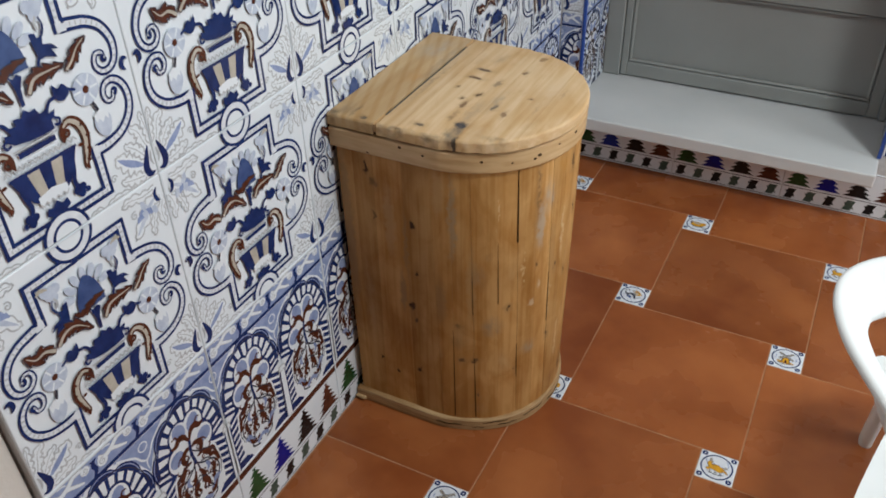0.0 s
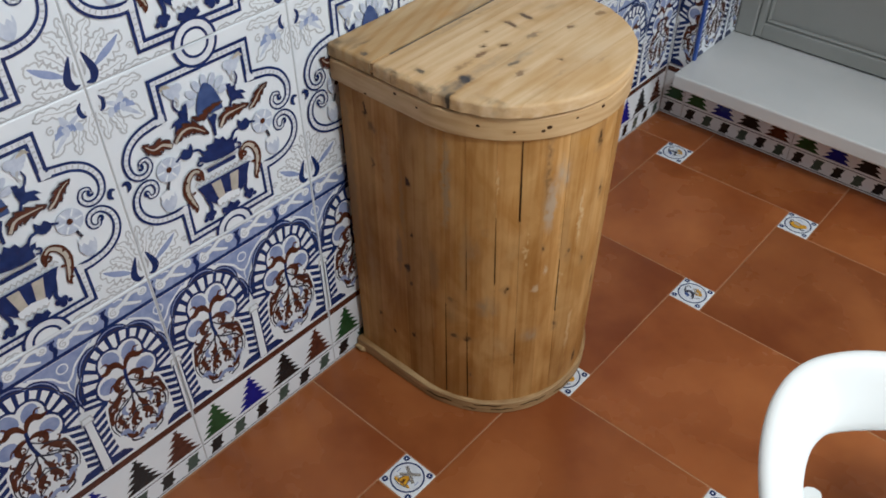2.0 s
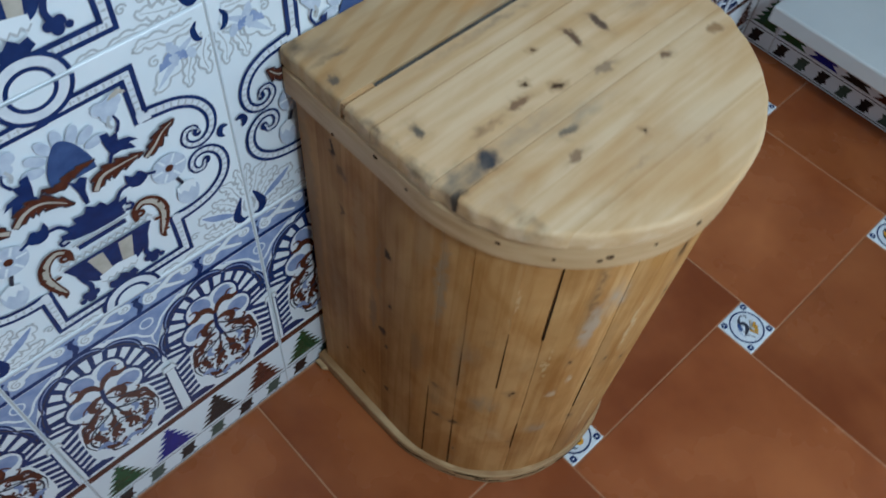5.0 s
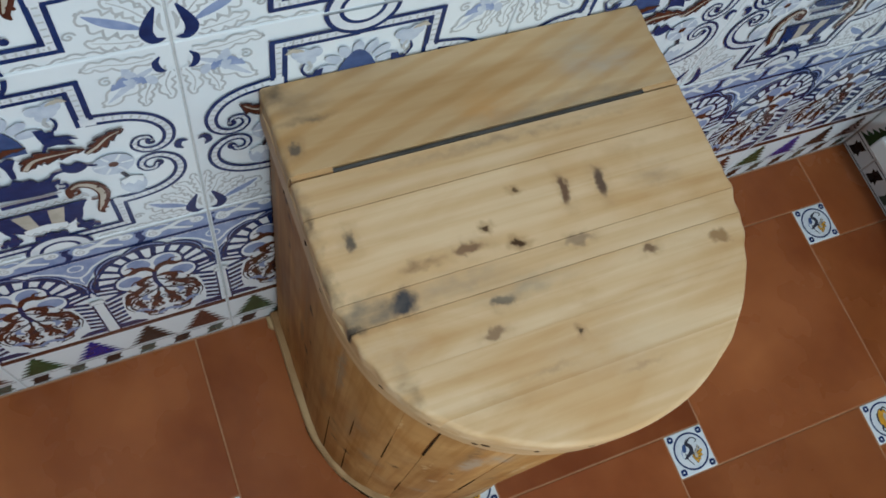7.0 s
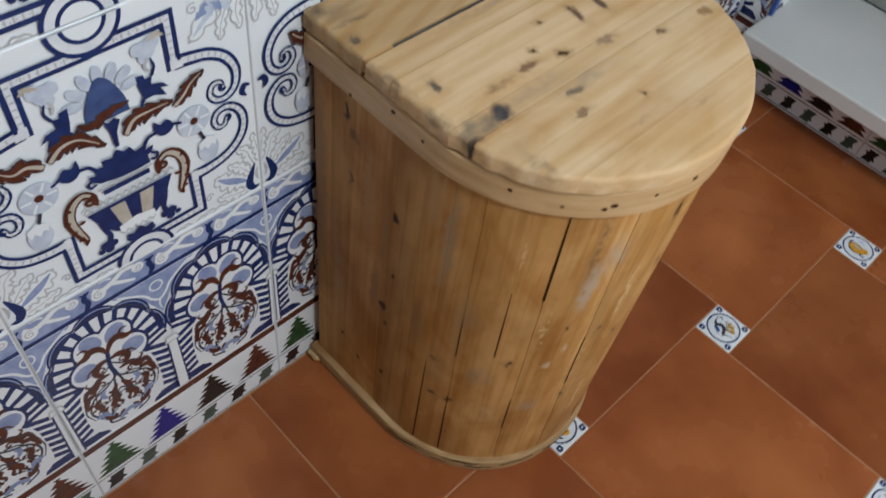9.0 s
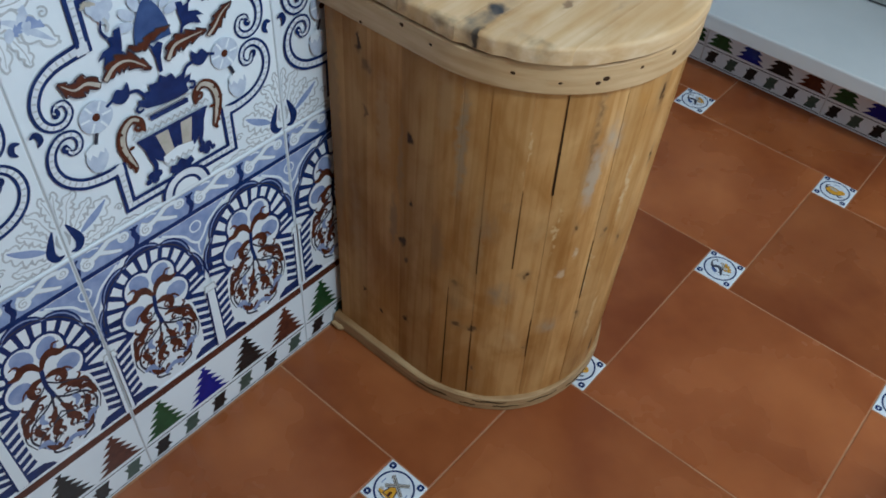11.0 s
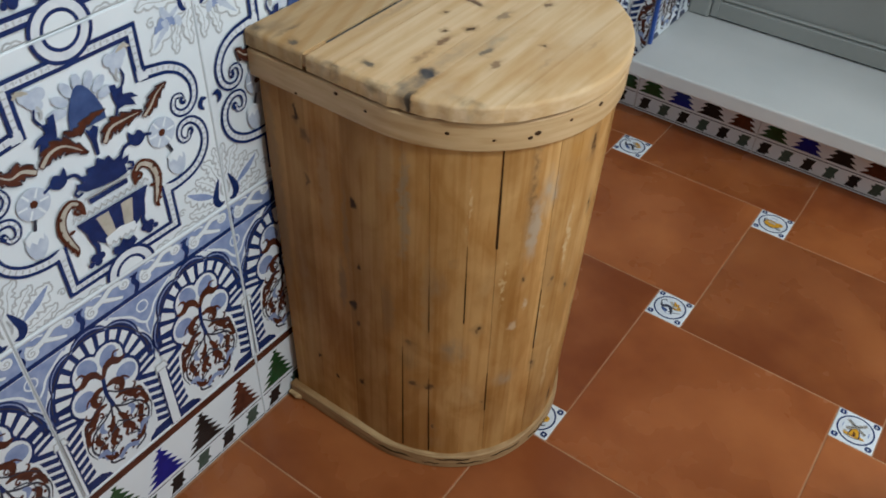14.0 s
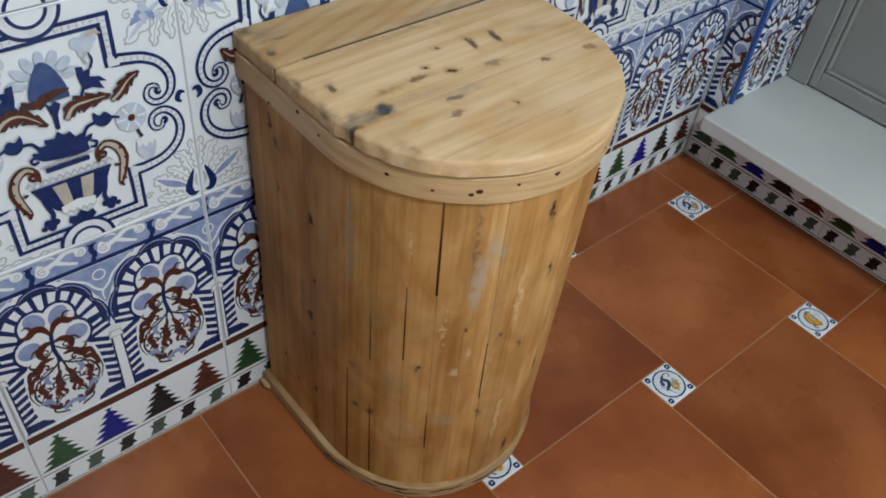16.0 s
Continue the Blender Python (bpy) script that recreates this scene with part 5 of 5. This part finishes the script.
def base_ring(angle, out=0.0):
    """The outline of the base hoop."""
    r = 0.1745 + 0.0050 * math.exp(-((abs(angle) - 90) / 14) ** 2) + 0.0038 * math.exp(-((angle + 42) / 30) ** 2) + out      # it stands off where it turns to the wall
    return (0.168 + r * math.cos(radians(angle)), 0.234 + r * math.sin(radians(angle)))


def top_ring(angle, out=0.0):
    r = 0.1775 + out
    return (0.1735 + r * math.cos(radians(angle)), BY + r * math.sin(radians(angle)))


def hoop(ring, t, z0, z1, x0, wob=0.0):
    """A bent strip round the body, open at the wall."""
    bm_ = bmesh.new()
    pts = []
    for side in (-1, 1):
        cx, y = ring(90 * side)
        run = [((x0 + (cx - x0) * k / 8, y), (0, side)) for k in range(8)]
        if side < 0:
            pts += run
            for i in range(49):
                a = -90 + 180 * i / 48
                pts.append((ring(a), (math.cos(radians(a)), math.sin(radians(a)))))
        else:
            pts += run[::-1]
    rows = []
    for k, ((x, y), (nx, ny)) in enumerate(pts):
        w = wob * noise.noise((k * 0.3, 2.0, z0 * 9))
        prof = ((-t, z0), (-0.002, z0), (0, z0 + 0.002), (0.0006, (z0 + z1) / 2), (0, z1 - 0.002), (-0.002, z1), (-t, z1))
        rows.append([bm_.verts.new((x + nx * (d + w), y + ny * (d + w), z + (w if z > 0.01 else 0))) for d, z in prof])
    for a, b in zip(rows, rows[1:]):
        for i in range(7):
            j = (i + 1) % 7
            bm_.faces.new((a[i], b[i], b[j], a[j]))
    bm_.faces.new(rows[0])
    bm_.faces.new(rows[-1][::-1])
    bmesh.ops.recalc_face_normals(bm_, faces=bm_.faces)
    return bm_


base_hoop = smooth(part("base_hoop", hoop(base_ring, 0.012, 0.0, 0.0265, 0.004, 0.0012), M_BASE, bin_, "split wooden base hoop"))
for a0, a1, z, h in ((-88, -72, 0.015, 0.0022), (-66, -58, 0.010, 0.0016), (-50, -38, 0.012, 0.0020), (-34, -18, 0.017, 0.0018), (-60, -44, 0.0205, 0.0012), (-12, 4, 0.011, 0.0016)):
    path = [(*base_ring(a0 + (a1 - a0) * k / 6, 0.0008), z + 0.0012 * math.sin(k * 1.7 + a0)) for k in range(7)]
    part("split", strip_on(path, [h * q for q in (0.2, 0.7, 1.0, 0.8, 1.0, 0.6, 0.2)], lambda w: (0, 0, w)), M_DARK, base_hoop)
top_hoop = smooth(part("top_hoop", hoop(top_ring, 0.006, 0.556, 0.5895, 0.004, 0.0006), M_HOOP, bin_, "nailed pale wooden hoop"))
for ang, z, r in ((-63, 0.577, 0.0030), (-48, 0.571, 0.0018), (-36, 0.570, 0.0026), (-33.5, 0.574, 0.0034), (-21, 0.579, 0.0018), (-7, 0.581, 0.0028), (-91, 0.577, 0.0026), (-99, 0.582, 0.0022), (-111, 0.560, 0.0016), (20, 0.572, 0.0024), (48, 0.572, 0.0024)):
    a = radians(ang)
    x, y = (0.1735 + 0.1775 * math.cos(a), BY + 0.1775 * math.sin(a)) if ang > -90 else (0.1735 + 0.1775 * math.cos(a) * 1.6, BY - 0.1775)
    n = Vector((math.cos(max(a, -math.pi / 2)), math.sin(max(a, -math.pi / 2)), 0))
    nb = bmesh.new()
    bmesh.ops.create_uvsphere(nb, u_segments=8, v_segments=4, radius=1)
    bmesh.ops.scale(nb, vec=(r * 1.4, r, 0.0010), verts=nb.verts)
    rot = n.to_track_quat("Z", "Y").to_matrix().to_4x4()
    bmesh.ops.transform(nb, matrix=Matrix.Translation((x, y, z)) @ rot, verts=nb.verts)
    smooth(part("nail", nb, M_NAIL, top_hoop))

# the frayed end of the base hoop by the wall
fr = bmesh.new()
box(fr, 0.004, BY - 0.184, 0.0, 0.024, BY - 0.174, 0.013, bevel=0.003, seg=3)
for v in fr.verts:
    v.co += Vector((0.004, 0.006, 0.004)) * noise.noise(v.co * 220)
smooth(part("hoop_end", fr, M_BASE, bin_, "frayed split end of the base hoop"), 60)
# cracks that run part of the way along the joints
for a0, z0, a1, z1, w in ((-76.5, 0.030, -77.3, 0.240, 0.0017), (-63.6, 0.030, -65.1, 0.190, 0.0017), (-52.1, 0.300, -53.2, 0.425, 0.0015), (-42.2, 0.420, -43.6, 0.555, 0.0020), (-66.0, 0.28, -66.6, 0.36, 0.0009), (-38.8, 0.12, -39.7, 0.20, 0.0008), (-17.7, 0.22, -19.1, 0.33, 0.0010)):
    path = [on_body(a0 + (a1 - a0) * k / 5, z0 + (z1 - z0) * k / 5, 0.0003) for k in range(6)]
    am = radians((a0 + a1) / 2)
    part("crack", strip_on(path, [w * q for q in (1.0, 0.9, 1.0, 0.7, 0.5, 0.25)], lambda w_: (-math.sin(am) * w_, math.cos(am) * w_, 0)), M_DARK, bin_)

# lid: a fixed board by the wall, the rest of planks that run along the wall
LZ0, LZ1 = 0.5935, 0.6115


def lid_plank(x0, x1, dz):
    r = BR
    bm_ = bmesh.new()

    def half(x):
        if x <= BX:
            return r + 0.0022 * noise.noise((x * 55, 3.3, 0))
        return math.sqrt(max(r * r - (x - BX) ** 2, 0)) + 0.0030 * noise.noise((x * 75, 9.1, 0))

    def full(x):
        """The lid bulges a little at its front corner."""
        return 0.0050 * math.exp(-((x - 0.285) / 0.045) ** 2)
    xs = [x0 + (x1 - x0) * k / 9 for k in range(10)]
    if x1 > BX + r - 0.002:
        xs = [x0 + (BX + r - x0) * math.sin(math.pi / 2 * k / 16) for k in range(17)]
    near = [(x, BY - half(x) - full(x)) for x in xs]
    far = [(x, BY + half(x)) for x in xs[::-1]]
    if near[-1][1] > far[0][1] - 1e-4:
        near = near[:-1] + [(xs[-1], BY)]
        far = far[1:]
    prism(bm_, near + far, LZ0, LZ1 + dz)
    bmesh.ops.recalc_face_normals(bm_, faces=bm_.faces)
    top = [e for e in bm_.edges if all(v.co.z > LZ1 - 0.003 for v in e.verts) and e.calc_face_angle(0) > 0.7]
    rim = [e for e in top if abs(e.verts[0].co.x - e.verts[1].co.x) > 1e-5]
    bmesh.ops.bevel(bm_, geom=rim, offset=0.0045, segments=3, profile=0.5, affect="EDGES")
    return bm_


lid = part("lid", lid_plank(0.0905, 0.1228, 0), M_LID, bin_)
smooth(lid, 50)
cuts = [0.1234, 0.157, 0.196, 0.218, 0.2575, 0.300, BX + BR]
for k, (x0, x1) in enumerate(zip(cuts, cuts[1:])):
    smooth(part("lid_plank", lid_plank(x0, x1 - (0.0004 if k in (1, 2) else 0.00004), rnd.uniform(-0.0001, 0.0001)), M_LID, lid), 50)
back = smooth(part("back_board", lid_plank(0.003, 0.0846, 0.0006), M_BACK, bin_, "fixed back board with curved grain"), 50)
part("hinge_strip", boxed(0.0862, 0.092, LZ0 + 0.004, 0.0891, 0.376, LZ1 - 0.0012), M_STEEL, back, "grey strip in the lid joint")
part("joint_fillet", boxed(0.0847, 0.060, LZ0, 0.0903, 0.410, LZ0 + 0.004), M_DARK, back)


part("joint_fillet", boxed(0.0847, 0.0585, LZ0 + 0.004, 0.0884, 0.092, LZ1 - 0.0008), M_LID, back)
part("joint_fillet", boxed(0.0847, 0.376, LZ0 + 0.004, 0.0884, 0.4115, LZ1 - 0.0008), M_LID, back)


# ---- white plastic armchair ----
def sweep(ctrl, size, turn_up=(0, 0, 1), n=8, seg=12, flat=2.6):
    """A rounded bar along a bent line; size(f) gives its half width and half height."""
    bm_ = bmesh.new()
    sp = curve(ctrl, n)
    rows = []
    for i, p in enumerate(sp):
        t = (sp[min(i + 1, len(sp) - 1)] - sp[max(i - 1, 0)]).normalized()
        side = t.cross(Vector(turn_up(p) if callable(turn_up) else turn_up))
        side = side.normalized() if side.length > 1e-3 else Vector((1, 0, 0))
        up = side.cross(t).normalized()
        w, h = size(i / (len(sp) - 1))
        ring = []
        for k in range(seg):
            a = 2 * math.pi * k / seg
            c, s_ = math.cos(a), math.sin(a)
            ring.append(bm_.verts.new(p + side * w * math.copysign(abs(c) ** (2 / flat), c) + up * h * math.copysign(abs(s_) ** (2 / flat), s_)))
        rows.append(ring)
    for a, b in zip(rows, rows[1:]):
        for i in range(seg):
            j = (i + 1) % seg
            bm_.faces.new((a[i], a[j], b[j], b[i]))
    bm_.faces.new(rows[0][::-1])
    bm_.faces.new(rows[-1])
    bmesh.ops.recalc_face_normals(bm_, faces=bm_.faces)
    return bm_


chair = tagged(new("plastic_armchair"), "low white moulded plastic chair with an open curved rim", "chair")


def bowl(p):
    """The rim's face leans in towards the middle of the seat."""
    d = Vector((1.02 - p.x, -0.28 - p.y, 0)).normalized()
    return Vector((0, 0, 1)) + 1.0 * d


rim = sweep([(1.10, -0.62, 0.610), (1.20, -0.53, 0.645), (1.27, -0.40, 0.662), (1.29, -0.24, 0.668), (1.27, -0.06, 0.668), (1.20, 0.035, 0.668), (1.06, 0.065, 0.668), (0.93, 0.022, 0.668), (0.853, -0.050, 0.668), (0.806, -0.094, 0.668), (0.776, -0.120, 0.668), (0.758, -0.145, 0.668), (0.754, -0.172, 0.668), (0.758, -0.198, 0.668), (0.768, -0.226, 0.667), (0.784, -0.257, 0.666), (0.810, -0.302, 0.663), (0.850, -0.37, 0.655), (0.91, -0.48, 0.635), (0.985, -0.60, 0.610)],
            lambda f: (0.019 + 0.010 * math.exp(-((f - 0.52) / 0.14) ** 2), 0.0065), turn_up=bowl, n=7, seg=16)
smooth(part("arm_rim", rim, M_PLASTIC, chair), 60)
for pts, w in ((((0.788, -0.224, 0.656), (0.800, -0.216, 0.615), (0.830, -0.206, 0.550), (0.866, -0.200, 0.436)), 0.014),
               (((0.985, -0.596, 0.606), (0.97, -0.58, 0.53), (0.965, -0.50, 0.436)), 0.018), (((1.10, -0.612, 0.606), (1.11, -0.58, 0.53), (1.115, -0.50, 0.436)), 0.018),
               (((1.284, -0.20, 0.660), (1.26, -0.19, 0.56), (1.230, -0.18, 0.436)), 0.019)):
    smooth(part("arm_support", sweep(pts, lambda f: (w, 0.008), turn_up=(1, 0, 0.4), n=6), M_PLASTIC, chair), 60)
seat_pts = [(0.822, -0.33), (0.812, -0.22), (0.828, -0.12), (0.860, 0.02), (0.885, 0.18), (0.905, 0.32), (0.98, 0.36), (1.15, 0.36), (1.23, 0.33), (1.25, 0.20), (1.245, -0.30), (1.22, -0.46), (1.12, -0.54), (1.0, -0.54), (0.91, -0.46)]
seat = prism(bmesh.new(), [tuple(v) for v in curve(seat_pts + seat_pts[:1], 4)[:-1]], 0.418, 0.440, 0.008)
smooth(part("seat", seat, M_PLASTIC, chair), 50)
for pts in (((0.915, 0.315, 0.432), (0.902, 0.335, 0.30), (0.897, 0.352, 0.12), (0.893, 0.360, 0.0)),
            ((1.22, 0.315, 0.432), (1.233, 0.335, 0.30), (1.24, 0.352, 0.12), (1.245, 0.360, 0.0)),
            ((0.93, -0.45, 0.432), (0.925, -0.47, 0.40), (0.91, -0.51, 0.22), (0.89, -0.56, 0.0)),
            ((1.20, -0.45, 0.432), (1.205, -0.47, 0.40), (1.22, -0.51, 0.22), (1.24, -0.56, 0.0))):
    smooth(part("leg", sweep(pts, lambda f: (0.024 - 0.006 * f, 0.014 - 0.002 * f), turn_up=(1, 0, 0), n=5), M_PLASTIC, chair), 60)

# ---- floor pieces ----
FG = 0.0018
t_ = boxed(0, 0, -0.006, S - FG, S - FG, 0, bevel=0.0012)
me_t = bpy.data.meshes.new("floor_tile")
t_.to_mesh(me_t)
t_.free()
me_t.materials.append(M_TERRA)
insets = []
for kind in range(4):
    me = inset_art(kind).done(SI)
    me.transform(Matrix(((0, 1, 0, -SI / 2), (0, 0, 1, -SI / 2), (1, 0, 0, 0.0006), (0, 0, 0, 1))))
    insets.append(me)
for m_ in range(-10, 5):
    for k in range(-6, 11):
        cx, cy = 0.395 + m_ * SI + k * S, 0.585 + m_ * S - k * SI
        if -0.40 < cx < 3.0 and -2.98 < cy < 1.18:
            if 0.02 < cx < 2.95 and -2.55 < cy < 1.09:
                piece("inset_tile", insets[{(0, 0): 1, (1, 0): 3, (1, -1): 1, (0, 1): 2, (-1, 1): 0, (1, 1): 0, (-1, 0): 3, (-2, 1): 0}.get((m_, k), (m_ * 3 + k) % 4)], floor, pose(cx, cy, 0))
            x0, y0 = cx + SI / 2, cy - SI / 2
            if 0.01 < x0 + S and x0 < 2.99 and y0 < Y_FAR and y0 + S > -2.59:
                if x0 < 0.0 or x0 + S > 3.0 or y0 + S > Y_FAR or y0 < -2.6:
                    xa, ya, xb, yb = max(x0, 0.0005), max(y0, -2.6), min(x0 + S, 3.0), min(y0 + S, Y_FAR + 0.004)
                    part("floor_tile", boxed(xa + FG / 2, ya + FG / 2, -0.006, xb - FG / 2, yb - FG / 2, 0, bevel=0.0012), M_TERRA, floor)
                else:
                    piece("floor_tile", me_t, floor, pose(x0 + FG / 2, y0 + FG / 2, 0))

# ---- wall pieces ----
me_vase, me_arch, me_border = vase_art().done(W), arch_art().done(HA), border_art().done(H0)
for i in range(6):
    y = -0.56 + i * W
    piece("border_tile", me_border, wall_west, pose(0, y, 0))
    piece("arch_tile", me_arch, wall_west, pose(0, y, H0))
    for j in range(3):
        piece("vase_tile", me_vase, wall_west, pose(0, y, H1 + j * W))

# the far wall faces -y: its tiles run along +x
NORTH = Matrix(((0, 1, 0, 0), (-1, 0, 0, 0), (0, 0, 1, 0), (0, 0, 0, 1)))


def north(x, z):
    return Matrix.Translation((x, Y_FAR, z)) @ NORTH


u_cut = (NX0 - 0.004) / W
piece("border_tile", border_art().done(H0, 0.0, u_cut), wall_north, north(0, 0))
cut_arch, cut_vase = arch_art().done(HA, 0.0, u_cut), vase_art().done(W, 0.0, u_cut)
piece("arch_tile", cut_arch, wall_north, north(0, H0))
for j in range(3):
    piece("vase_tile", cut_vase, wall_north, north(0, H1 + j * W))
low = border_art().done(0.123, v1=0.123 / W)
for i in range(3):
    piece("border_tile", low, wall_north, north(NX0 - 0.003 + i * W, 0))
for i in range(3):
    piece("border_tile", me_border, wall_north, north(NX0 - 0.003 + (i + 3) * W, 0)) if i else None
    piece("arch_tile", me_arch, wall_north, north(NX1 + 0.004 + i * W, H0 + 0.036))
    for j in range(2):
        piece("vase_tile", me_vase, wall_north, north(NX1 + 0.004 + i * W, H1 + 0.036 + j * W))
# jambs of the niche
jd = (NY - 0.009 - Y_FAR) / W
jamb_arch, jamb_vase = arch_art().done(W, 0.0, jd), vase_art().done(W, 0.0, jd)
for j, me in enumerate((jamb_arch, jamb_vase, jamb_vase, jamb_vase)):
    piece("jamb_tile", me, wall_north, pose(NX0, Y_FAR + 0.001, 0.1665 + j * W))
flip = Matrix(((-1, 0, 0, 0), (0, -1, 0, 0), (0, 0, 1, 0), (0, 0, 0, 1)))
for j, me in enumerate((arch_art().done(W, 1 - jd, 1.0), vase_art().done(W, 1 - jd, 1.0))):
    piece("jamb_tile", me, wall_north, Matrix.Translation((NX1, Y_FAR + W + 0.001, 0.1665 + j * W)) @ flip)
for x in (NX0, NX1):
    tr = boxed(x - 0.0045, Y_FAR - 0.003, 0.166, x + 0.0045, Y_FAR + 0.006, 2.05, bevel=0.002, seg=2)
    tagged(link("corner_trim", tr, M_TRIM), "narrow blue edge trim along the niche corner", "trim", kind="structure")
